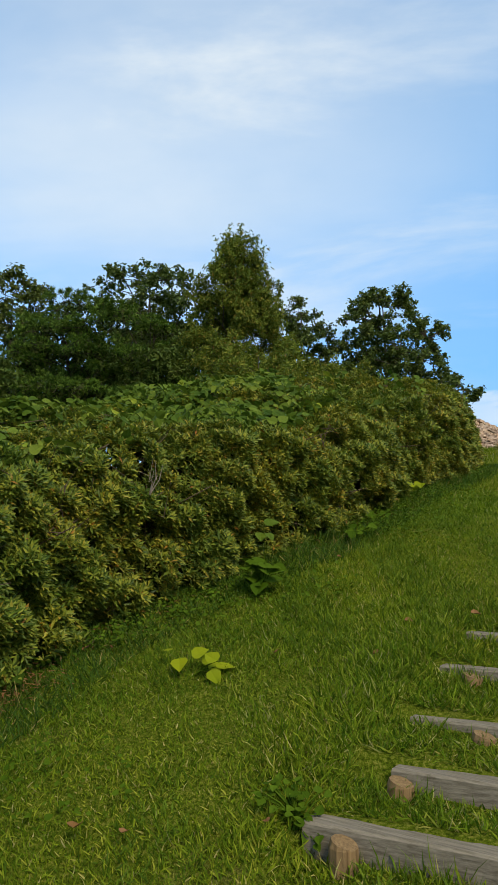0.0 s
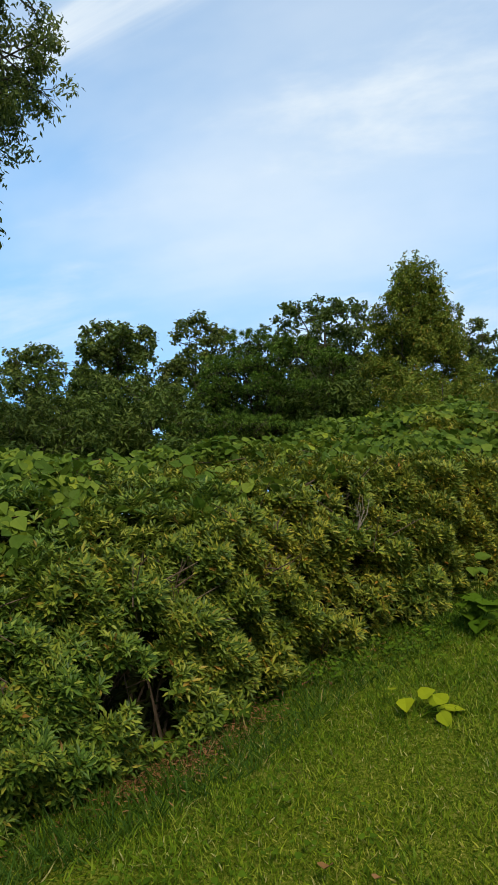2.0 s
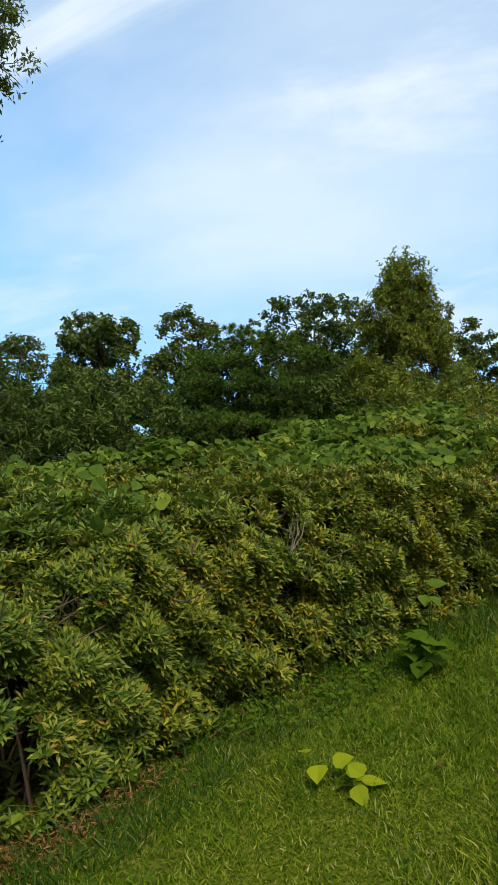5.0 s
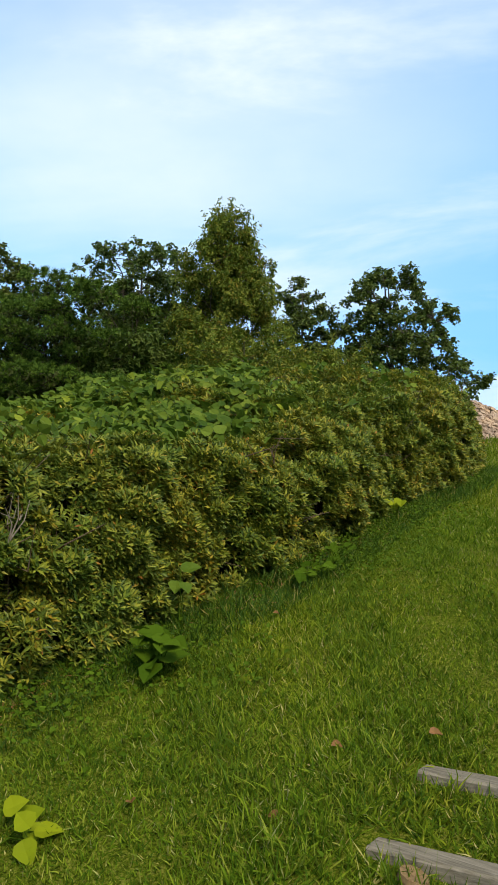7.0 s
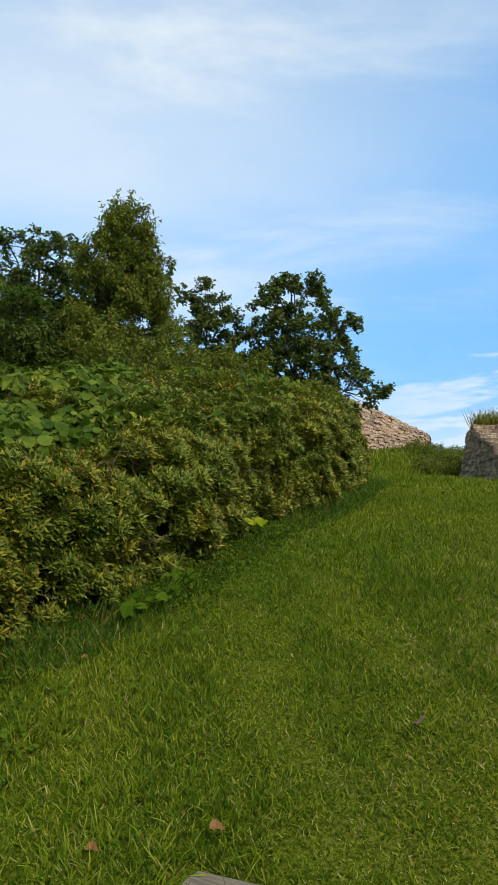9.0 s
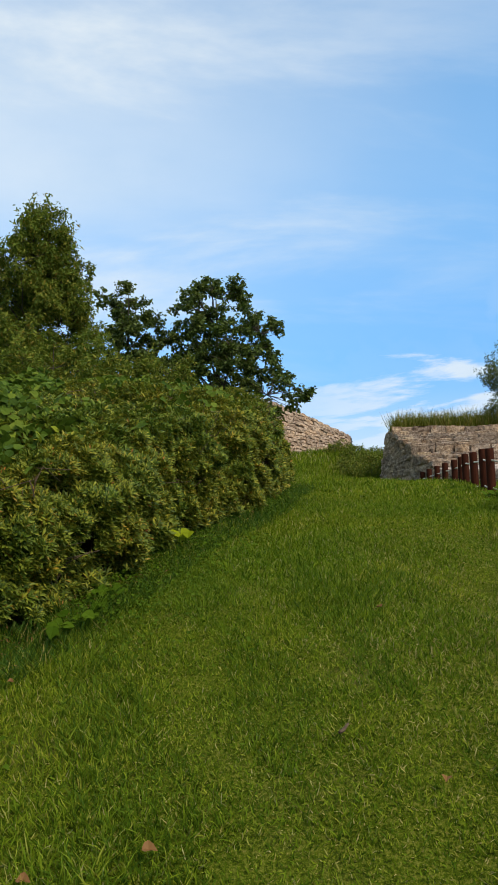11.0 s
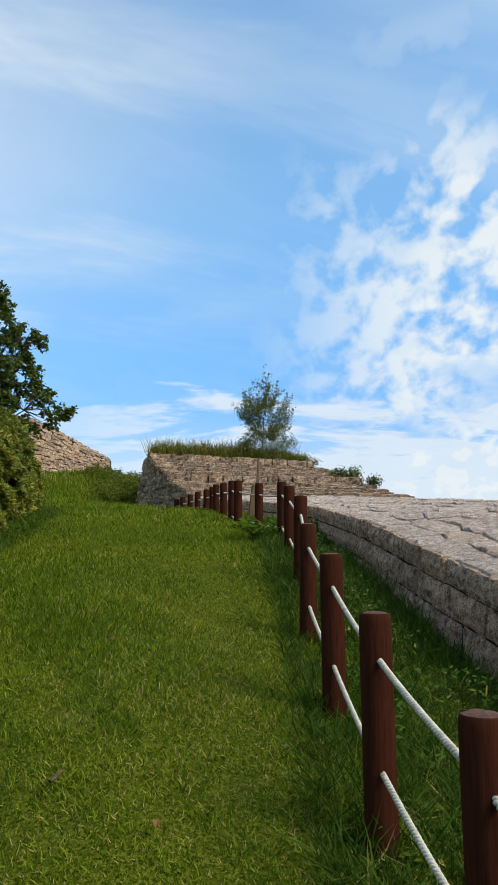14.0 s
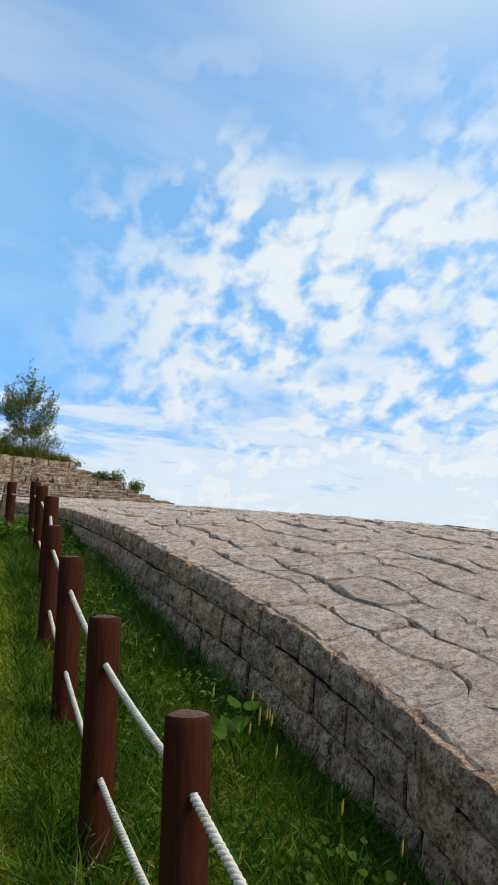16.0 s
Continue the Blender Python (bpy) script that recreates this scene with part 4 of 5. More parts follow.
    v, f = tubes(paths, 5)
    part("wood", mesh_from("wood", v, f, PALE_TWIG), fork)


build_hedge()


def trefoil(at, face, gen, size):
    """Vine leaves of three broad leaflets."""
    n = len(at)
    ref = unit(np.cross(face, gen.normal(size=(n, 3))))
    other = np.cross(face, ref)
    sets = []
    for turn in (0.0, 1.75, -1.75):
        a = turn + gen.uniform(-0.2, 0.2, n)
        along = np.cos(a)[:, None] * ref + np.sin(a)[:, None] * other - face * 0.22
        sets.append(scatter(BROAD, BROAD_F, at + along * 0.012, along, face + gen.normal(0, 0.18, (n, 3)), size * (1.0 if turn == 0 else 0.88)))
    return sets


def build_vines():
    gen = np.random.default_rng(31)
    for k, y0 in enumerate(np.arange(-3.0, 11.0, 1.55)):
        vine = new("kudzu_vine")
        tagged(vine, "broad-leaved green kudzu vine sprawling over the hedge top", "vine", "vines over the hedge")
        n = 2300
        y = y0 + gen.uniform(-0.95, 0.95, n)
        begin = np.interp(y, [0.2, 0.9, 2.7, 3.3, 5.0, 5.8, 8.0], [0.42, 1.9, 1.9, 0.42, 0.40, 1.9, 2.2])
        back = begin + (3.6 - begin) * gen.uniform(0, 1, n) ** 0.9
        stray = gen.uniform(0, 1, n) < 0.035
        back = np.where(stray, gen.uniform(0.25, 1.6, n), back)
        patch = np.sin(y * 2.1 + 1.0) + np.sin(back * 3.4 + y * 1.3) + 0.8 * np.sin(y * 4.7 - back * 2)
        ok = (patch + (back - begin) * 2.0 > -0.6) | stray
        y, back = y[ok], back[ok]
        x = hedge_front(y) - back
        at = np.stack([x, y, land_z(x, y) + hedge_top(back, y) + gen.uniform(-0.12, 0.12, len(x)) + 0.06 * np.sin(y * 7) * np.sin(x * 6)], -1)
        face = unit(np.stack([gen.normal(0.45, 0.75, len(x)), gen.normal(-0.30, 0.75, len(x)), np.full(len(x), 0.75)], -1))
        v, f = joined(trefoil(at, face, gen, gen.uniform(0.05, 0.105, len(x))))
        tagged(part("foliage", mesh_from("foliage", v, f, KUDZU), vine), kind="stuff")
        paths = []
        for _ in range(14):
            yy, b = y0 + gen.uniform(-0.8, 0.8), gen.uniform(0.5, 3.0)
            pts = []
            for s in range(6):
                b, yy = b + gen.normal(-0.04, 0.12), yy + gen.normal(0, 0.13)
                xx = float(hedge_front(yy)) - max(b, 0.1)
                pts.append((xx, yy, float(land_z(xx, yy)) + float(hedge_top(np.array(max(b, 0.1)), yy)) + gen.uniform(-0.04, 0.05)))
            paths.append((pts, np.linspace(0.005, 0.002, 6)))
        v, f = tubes(paths, 4)
        tagged(part("trailing_stem", mesh_from("trailing_stem", v, f, TWIG), vine, "thin trailing vine stems"), kind="stuff")


build_vines()


def leaf_clump(name, label, category, x, y, spread, count, size, mat, gen, lift=0.10, stems=5):
    """A low clump of broad leaves on short stalks."""
    thing = new(name)
    tagged(thing, label, category)
    z = float(land_z(x, y))
    at = np.stack([x + gen.uniform(-1, 1, count) * spread[0], y + gen.uniform(-1, 1, count) * spread[1], z + lift * gen.uniform(0.4, 1.0, count)], -1)
    at[:, 2] += land_z(at[:, 0], at[:, 1]) - z
    face = unit(np.stack([gen.normal(0.2, 0.3, count), gen.normal(-0.5, 0.25, count), np.full(count, 0.9)], -1))
    along = unit(np.cross(face, gen.normal(size=(count, 3))))
    v, f = scatter(BROAD, BROAD_F, at, along, face, np.full(count, size) * gen.uniform(0.75, 1.2, count))
    part("leaves", mesh_from("leaves", v, f, mat), thing)
    foot = np.array([x, y, z - 0.01])
    paths = [([foot + gen.normal(0, 0.02, 3) * (1, 1, 0), (foot + p) / 2 + (0, 0, 0.02), p], [0.004, 0.003, 0.002]) for p in at]
    v, f = tubes(paths, 4)
    tagged(part("stalk", mesh_from("stalk", v, f, WEED), thing), kind="stuff")


def build_weeds():
    gen = np.random.default_rng(41)
    leaf_clump("vine_seedling", "low yellow-green vine seedling with round leaves in the lawn", "plant", -1.52, 1.26, (0.20, 0.05), 8, 0.080, YOUNG, gen, 0.12)
    leaf_clump("broadleaf_weed", "broad-leaved dark green weed at the foot of the hedge", "plant", -1.80, 2.33, (0.11, 0.10), 20, 0.115, WEED, gen, 0.24)
    leaf_clump("broadleaf_weed", "pale broad weed leaves hanging at the hedge's foot", "plant", -2.10, 2.85, (0.05, 0.05), 4, 0.10, KUDZU, gen, 0.42)
    leaf_clump("broadleaf_weed", "small broad-leaved weed at the hedge's foot", "plant", -1.98, 5.55, (0.06, 0.06), 5, 0.10, YOUNG, gen, 0.2)
    leaf_clump("broadleaf_weed", "leafy green weed growing beside a timber step", "plant", -0.52, 0.58, (0.11, 0.06), 44, 0.032, WEED, gen, 0.10)
    leaf_clump("broadleaf_weed", "leafy green weed growing under a timber step", "plant", -0.44, 0.02, (0.10, 0.05), 34, 0.03, WEED, gen, 0.09)
    leaf_clump("broadleaf_weed", "round-leaved weed in long grass before the stone wall", "plant", 1.80, 3.60, (0.06, 0.06), 6, 0.085, RANK, gen, 0.30)
    leaf_clump("broadleaf_weed", "dark leafy weeds in long grass before the wall", "plant", 1.95, 2.75, (0.16, 0.18), 60, 0.034, RANK, gen, 0.16)
    leaf_clump("broadleaf_weed", "leafy weeds at the foot of the fence", "plant", 0.50, 8.6, (0.30, 0.3), 90, 0.06, WEED, gen, 0.22)
    leaf_clump("broadleaf_weed", "low vine leaves along the hedge's foot", "plant", -1.80, 4.0, (0.10, 0.35), 26, 0.07, WEED, gen, 0.12)
    leaf_clump("broadleaf_weed", "low vine leaves along the hedge's foot", "plant", -2.35, 0.55, (0.12, 0.30), 20, 0.07, KUDZU, gen, 0.15)
    n = 9000
    y = gen.uniform(-1.0, 9.0, n)
    x = hedge_front(y) + gen.exponential(0.5, n) - 0.05
    patchy = ripple(np.stack([x, y, np.zeros(n)], -1), 0.9, 5) > -0.25 + 0.5 * (x - hedge_front(y))
    x, y = x[patchy], y[patchy]
    n = len(x)
    at = np.stack([x, y, land_z(x, y) + gen.uniform(0.02, 0.09, n)], -1)
    face = unit(np.stack([gen.normal(0.1, 0.4, n), gen.normal(-0.3, 0.4, n), np.ones(n)], -1))
    v, f = scatter(BROAD, BROAD_F, at, unit(np.cross(face, gen.normal(size=(n, 3)))), face, gen.uniform(0.012, 0.030, n))
    tagged(part("clover_weed", mesh_from("clover_weed", v, f, WEED)), "small clover-like weeds in the grass by the hedge", "weed", kind="stuff")
    n = 5200
    y = gen.uniform(1.0, 8.5, n)
    x = np.interp(y, [1, 8.5], [1.25, 0.75]) + gen.uniform(0.05, 0.95, n) * (np.interp(y, EDGE[:, 1], EDGE[:, 0]) - np.interp(y, [1, 8.5], [1.25, 0.75]))
    patchy = ripple(np.stack([x, y, np.zeros(n)], -1), 1.4, 6) > 0.05
    x, y = x[patchy], y[patchy]
    n = len(x)
    at = np.stack([x, y, land_z(x, y) + gen.uniform(0.04, 0.17, n)], -1)
    face = unit(np.stack([gen.normal(-0.2, 0.45, n), gen.normal(-0.3, 0.45, n), np.ones(n)], -1))
    v, f = scatter(LEAF, LEAF_F, at, unit(np.cross(face, gen.normal(size=(n, 3)))), face, np.stack([gen.uniform(0.045, 0.075, n), gen.uniform(0.025, 0.045, n), np.full(n, 0.03)], -1))
    tagged(part("verge_weed", mesh_from("verge_weed", v, f, RANK)), "leafy weeds in the long grass by the stone wall", "weed", kind="stuff")
    n = 3000
    y = np.concatenate([gen.normal(0.45, 0.30, n // 2), gen.uniform(-1, 8, n // 2)])
    x = hedge_front(y) + gen.normal(0.0, 0.10, n)
    at = np.stack([x, y, land_z(x, y) + gen.uniform(0.01, 0.05, n)], -1)
    v, f = scatter(LEAF, LEAF_F, at, spheric(n, gen) * (1, 1, 0.25), np.tile([0.0, -0.2, 1.0], (n, 1)), gen.uniform(0.02, 0.05, n))
    tagged(part("leaf_litter", mesh_from("leaf_litter", v, f, DRY)), "brown leaf litter under the edge of the hedge", "leaves", kind="stuff")
    for x, y in ((-0.75, 2.13), (-0.47, 2.38), (-0.55, 0.45), (-0.44, 0.55), (-1.12, 0.15), (-0.95, 0.2), (-1.2, 1.55), (0.4, 3.0), (-0.72, 1.70), (-1.67, 3.15), (-0.15, 4.6)):
        leaf = new("fallen_leaf", None)
        tagged(leaf, "curled brown fallen leaf lying on the grass", "leaf", "fallen leaves")
        z = float(land_z(x, y)) + 0.055
        a = gen.uniform(0, 6.28)
        v, f = scatter(np.array(BROAD) * (1, 1, 3.0), BROAD_F, np.array([[x, y, z]]), np.array([[math.cos(a), math.sin(a), 0.1]]), np.array([[0.1, -0.4, 1.0]]), np.array([0.06 if x == -1.12 else gen.uniform(0.028, 0.05)]))
        part("blade", mesh_from("blade", v, f, DRY), leaf)
    for x, y in ((1.86, 3.50), (1.88, 3.54), (1.90, 3.46), (1.84, 3.44), (1.87, 3.38), (1.92, 3.52), (1.80, 3.30), (1.78, 3.05), (1.95, 2.75), (2.05, 2.6), (1.72, 3.75)):
        tail = new("foxtail_grass")
        tagged(tail, "foxtail grass stalk with a yellowed bristly seed head", "plant", "foxtails by the wall")
        z = float(land_z(x, y))
        tip = np.array([x + gen.normal(0, 0.03), y + gen.normal(0, 0.03), z + gen.uniform(0.24, 0.34)])
        v, f = tubes([([(x, y, z), (x, y, z + 0.12), tip], [0.0018, 0.0016, 0.0012])], 4)
        part("stalk", mesh_from("stalk", v, f, WEED), tail)
        v, f = tubes([([tip, tip + (0.002, 0, 0.012), tip + (0.004, 0, 0.035), tip + (0.008, 0, 0.052)], [0.002, 0.0048, 0.0044, 0.001])], 7)
        part("seed_head", mesh_from("seed_head", v, f, HEAD), tail, "yellow bristly seed head")
    stick = new("fallen_stick", None)
    tagged(stick, "short grey stick lying in the grass", "stick")
    p = np.array([-0.025, 3.2, float(land_z(-0.025, 3.2)) + 0.05])
    v, f = tubes([([p + (-0.004, -0.05, 0.0), p, p + (0.006, 0.05, 0.012)], [0.006, 0.008, 0.005])], 6)
    part("wood", mesh_from("wood", v, f, TWIG), stick)


build_weeds()

# ---- trees ----


def tree(name, label, base, top, blobs, mat, gen, leaf, per, clump=0.5, trunk=0.12, puffs=26, kind="leaf", tight=0.20, shoots=0, droop=0.2, reach=(0.25, 0.6)):
    """A trunk with limbs that carry uneven clumps of leaves. blobs: (x, y, z, rx, ry, rz) of the crown, from the base."""
    thing = new(name)
    thing.location = base
    tagged(thing, label, "tree")
    height = top - base[2]
    bend = gen.normal(0, 0.03 * height, 2)
    stem = [np.array([bend[0] * t * t, bend[1] * t * t, -0.3 + (height * 0.86 + 0.3) * t]) for t in np.linspace(0, 1, 8)]
    paths = [(stem, np.linspace(trunk, trunk * 0.12, 8))]
    centres, sizes = [], []
    weight = np.array([b[3] * b[4] * b[5] for b in blobs])
    weight = weight / weight.sum()
    for _ in range(puffs):
        b = np.array(blobs[gen.choice(len(blobs), p=weight)])
        d = spheric(1, gen)[0] * gen.uniform(0.30, 1.0) ** 0.5
        centres.append(b[:3] + d * b[3:])
        sizes.append(clump * gen.uniform(0.55, 1.25))
    # a few main limbs fork upwards from the stem; the other branches spring from them
    order = gen.permutation(len(centres))
    mains, joints = order[:max(4, len(centres) // 14)], []
    for q in mains:
        c = centres[q]
        t = np.clip((c[2] - 0.75 * np.hypot(c[0], c[1]) - 0.12 * height) / (height * 0.86), 0.15, 0.9)
        s = np.array([np.interp(t, np.linspace(0, 1, 8), [p[k] for p in stem]) for k in range(3)])
        gap = np.linalg.norm(c - s)
        line = [s + (c - s) * u + np.array([c[0] - s[0], c[1] - s[1], 0]) * 0.22 * u * (1 - u) + gen.normal(0, 0.035 * gap, 3) * (0 < u < 1) for u in (0, 0.25, 0.5, 0.75, 1.0)]
        paths.append((line, trunk * np.array([0.34, 0.26, 0.19, 0.12, 0.05])))
        joints += line[1:]
    joints = np.array(joints + stem[3:])
    for c, r in zip(centres, sizes):
        spans_ = np.linalg.norm(joints - c, axis=1) + 0.8 * np.maximum(joints[:, 2] - c[2] + 0.2 * r, 0)
        s = joints[int(np.argmin(np.where(spans_ < 0.12, 9, spans_)))]
        mid = (s + c) / 2 + gen.normal(0, 0.07 * np.linalg.norm(c - s), 3)
        paths.append(([s, mid, c], [trunk * 0.11, trunk * 0.075, trunk * 0.04]))
        for _ in range(3):
            e = c + spheric(1, gen)[0] * r * 0.8
            paths.append(([mid + (c - mid) * 0.7, (c + e) / 2, e], [trunk * 0.05, trunk * 0.035, 0.004]))
    v, f = tubes(paths, 5)
    part("trunk", mesh_from("trunk", v, f, BARK, True), thing)
    at, face = [], []
    flatter = np.array([1, 1, 0.26]) if kind == "needle" else np.array([1, 1, 0.8])
    for c, r in zip(centres, sizes):
        # each limb's end carries a handful of tight tufts, with air between them
        tufts = 15 if kind == "needle" else 6
        spots = c + spheric(tufts, gen) * (gen.uniform(0.15, 1.0, tufts) ** 0.6)[:, None] * r * flatter
        n = max(4, int(per * (r / clump) ** 2 / tufts))
        for spot in spots:
            if kind == "needle":
                d = unit(gen.normal(0, 0.75, (n, 3)) + (0, 0, 0.55) + unit(spot - c) * 0.5)
                at.append(spot + d * gen.uniform(0, 0.07, n)[:, None])
                face.append(d)
            else:
                d = gen.normal(0, 1, (n, 3))
                at.append(spot + d * r * tight * (1, 1, 0.75))
                face.append(unit(unit(d) * 0.5 + (0, 0, 0.55) + gen.normal(0, 0.35, (n, 3))))
    for _ in range(shoots):
        # leading shoots that stand out of the crown
        c = centres[int(gen.choice(np.argsort([-q[2] for q in centres])[:max(12, puffs // 2)]))]
        outward = np.array([c[0], c[1], 0]) / max(np.hypot(c[0], c[1]), 0.3)
        long = gen.uniform(*reach)
        d = unit(np.array([0, 0, 1.0]) + outward * 0.45 + gen.normal(0, 0.18, 3))
        n = int(26 * long / 0.4)
        along = gen.uniform(0, long, n)
        at.append(c + d * along[:, None] + gen.normal(0, 0.025, (n, 3)))
        face.append(unit(gen.normal(0, 1, (n, 3)) + (0, 0, 0.3)))
    at, face = np.concatenate(at), np.concatenate(face)
    n = len(at)
    if kind == "needle":
        v, f = scatter([(-0.09, 0, 0), (0.09, 0, 0), (0, 1, 0)], [(0, 1, 2)], at, face, gen.normal(size=(n, 3)), leaf * gen.uniform(0.7, 1.25, n))
        core = np.repeat(np.array(centres), 36, axis=0)         # needles packed in the heart of each pad, coloured dark as painted shade
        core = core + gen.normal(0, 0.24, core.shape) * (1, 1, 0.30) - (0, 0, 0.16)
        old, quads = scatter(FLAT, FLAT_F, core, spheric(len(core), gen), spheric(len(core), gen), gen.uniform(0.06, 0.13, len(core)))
        part("inner_needles", mesh_from("inner_needles", old, quads, INNER), thing, "inner needles of the crown, coloured dark to give shade")
    elif kind == "slim":
        size = leaf * gen.uniform(0.7, 1.3, n)
        v, f = scatter(FLAT, FLAT_F, at, unit(np.cross(face, gen.normal(size=(n, 3))) + (0, 0, -droop)), face, np.stack([size * 0.55, size, size], -1))
    else:
        v, f = scatter(FLAT, FLAT_F, at, unit(np.cross(face, gen.normal(size=(n, 3)))), face, np.stack([leaf * gen.uniform(0.8, 1.3, n)] + [leaf * gen.uniform(0.8, 1.2, n)] * 2, -1))
    part("crown", mesh_from("crown", v, f, mat), thing)
    return thing


def from_eye(eye, az, d):
    x, y = eye[0] + d * math.sin(radians(az)), eye[1] + d * math.cos(radians(az))
    return x, y, float(land_z(x, y))


def build_trees():
    gen = np.random.default_rng(51)
    a, b = (0.61, -0.33, 0.62), (0.70, -1.70, 0.22)

    def put(eye, az, d, el):
        base = from_eye(eye, az, d)
        return base, eye[2] + d * math.tan(radians(el))

    def wood(eye, az, d, el, name, label, crown, mat, leaf, per, clump, trunk, puffs, kind="leaf", **more):
        base, top = put(eye, az, d, el)
        h = top - base[2]
        tree(name, label, base, top, [(x, y, z * h, rx, ry, rz * h) for x, y, z, rx, ry, rz in crown], mat, gen, leaf, per, clump, trunk, puffs, kind, **more)

    wood(a, -37.2, 17, 25.3, "poplar_tree", "tall upright poplar with olive green small leaves", [(0.1, 0, 0.86, 0.75, 0.7, 0.12), (0.1, 0, 0.72, 1.10, 1.0, 0.18), (0.15, 0, 0.55, 1.35, 1.1, 0.20), (-0.2, 0, 0.36, 1.6, 1.2, 0.16)], POPLAR, 0.10, 230, 0.26, 0.08, 330, "slim", tight=0.27, shoots=240, droop=0.35)
    wood(a, -44.0, 24, 23.7, "oak_tree", "broad oak crown behind the pine", [(-0.2, 0, 0.84, 2.3, 1.8, 0.10), (0.6, 0, 0.64, 2.6, 1.8, 0.16), (0, 0, 0.42, 2.6, 1.8, 0.18)], OAK, 0.13, 160, 0.36, 0.16, 180)
    wood(a, -30.8, 26, 20.5, "oak_tree", "slender dark oak with open limbs", [(-0.2, 0, 0.86, 0.95, 0.8, 0.10), (0.5, 0, 0.70, 1.5, 1.0, 0.09), (0, 0, 0.46, 2.1, 1.3, 0.18)], OAK, 0.13, 150, 0.31, 0.11, 115)
    wood(a, -23.6, 26, 20.9, "oak_tree", "spreading dark oak at the hedge's end", [(-0.3, 0, 0.84, 1.6, 1.4, 0.12), (0.2, 0, 0.66, 2.2, 1.6, 0.13), (0.4, 0, 0.46, 2.7, 1.7, 0.14), (2.3, 0, 0.28, 1.1, 1.2, 0.12)], OAK, 0.13, 160, 0.31, 0.15, 190)
    wood(b, -47.3, 19, 20.2, "pine_tree", "dark spreading pine with layered needle pads", [(0.2, 0, 0.87, 1.5, 1.4, 0.06), (-0.6, 0, 0.80, 1.4, 1.6, 0.05), (1.0, 0, 0.74, 1.9, 1.8, 0.07), (-0.9, 0, 0.62, 2.0, 2.0, 0.06), (0.8, 0, 0.56, 2.2, 2.0, 0.08), (-1.2, 0, 0.44, 2.0, 2.0, 0.06), (0.2, 0, 0.34, 2.9, 2.2, 0.09), (0.6, 0.9, 0.46, 2.8, 0.9, 0.26)], PINE, 0.090, 1300, 0.48, 0.14, 280, "needle")
    wood(b, -58.8, 22, 21.4, "chestnut_tree", "leafy green tree rising over the hedge", [(0, 0, 0.84, 1.4, 1.2, 0.13), (0, 0, 0.54, 2.0, 1.5, 0.26)], OAK, 0.125, 160, 0.34, 0.13, 165)
    wood(b, -52.6, 24, 21.6, "chestnut_tree", "leafy green tree beside the pine", [(0, 0, 0.86, 1.4, 1.0, 0.11), (0, 0, 0.54, 1.8, 1.4, 0.26)], OAK, 0.125, 150, 0.34, 0.12, 125)
    wood(b, -65.0, 24, 18.6, "chestnut_tree", "rounded tree at the end of the wood", [(0, 0, 0.82, 1.8, 1.3, 0.13), (0, 0, 0.46, 2.0, 1.5, 0.26)], OAK, 0.125, 150, 0.36, 0.12, 130)
    wood(b, -40.5, 26, 19.0, "chestnut_tree", "dark tree deep in the wood", [(0, 0, 0.7, 2.2, 1.5, 0.28), (0, 0, 0.4, 2.4, 1.5, 0.2)], OAK, 0.16, 170, 0.45, 0.12, 110)
    for az, d, el in ((-69.5, 16, 15.6), (-64.5, 15, 15.8), (-60.5, 17, 16.2), (-56.5, 16, 15.8), (-41.5, 18, 16.8), (-74.5, 15, 15.2), (-80, 14, 16)):
        wood(b, az, d, el, "understory_tree", "low bushy tree behind the hedge", [(0, 0, 0.66, 1.2, 1.2, 0.34), (0.2, 0, 0.40, 1.5, 1.3, 0.3)], UNDER, 0.14, 260, 0.40, 0.07, 52, "slim", tight=0.26, shoots=14)
    for az, d, el in ((-35.5, 14, 16.8), (-33.0, 15, 16.2), (-30.0, 17, 15.2), (-27.0, 20, 14.8), (-24, 23, 13.6), (-38.5, 15, 17.2)):
        wood(a, az, d, el, "understory_tree", "young yellow-green tree behind the hedge", [(0, 0, 0.68, 0.75, 0.7, 0.33), (0, 0, 0.38, 1.1, 0.9, 0.3)], POPLAR, 0.11, 220, 0.32, 0.05, 42, "slim", tight=0.26, shoots=18)
    base, top = from_eye((0.6, -1.83), -76, 9.5), 9.4
    tree("overhanging_tree", "tall tree with long limbs hung with glossy leaves", base, top, [(0.2, 0, 7.6, 2.2, 2.0, 1.7), (-0.2, 0, 5.8, 1.35, 1.8, 1.2)], OAK, gen, 0.095, 360, 0.34, 0.15, 130, "slim", tight=0.26, droop=0.6)


build_trees()


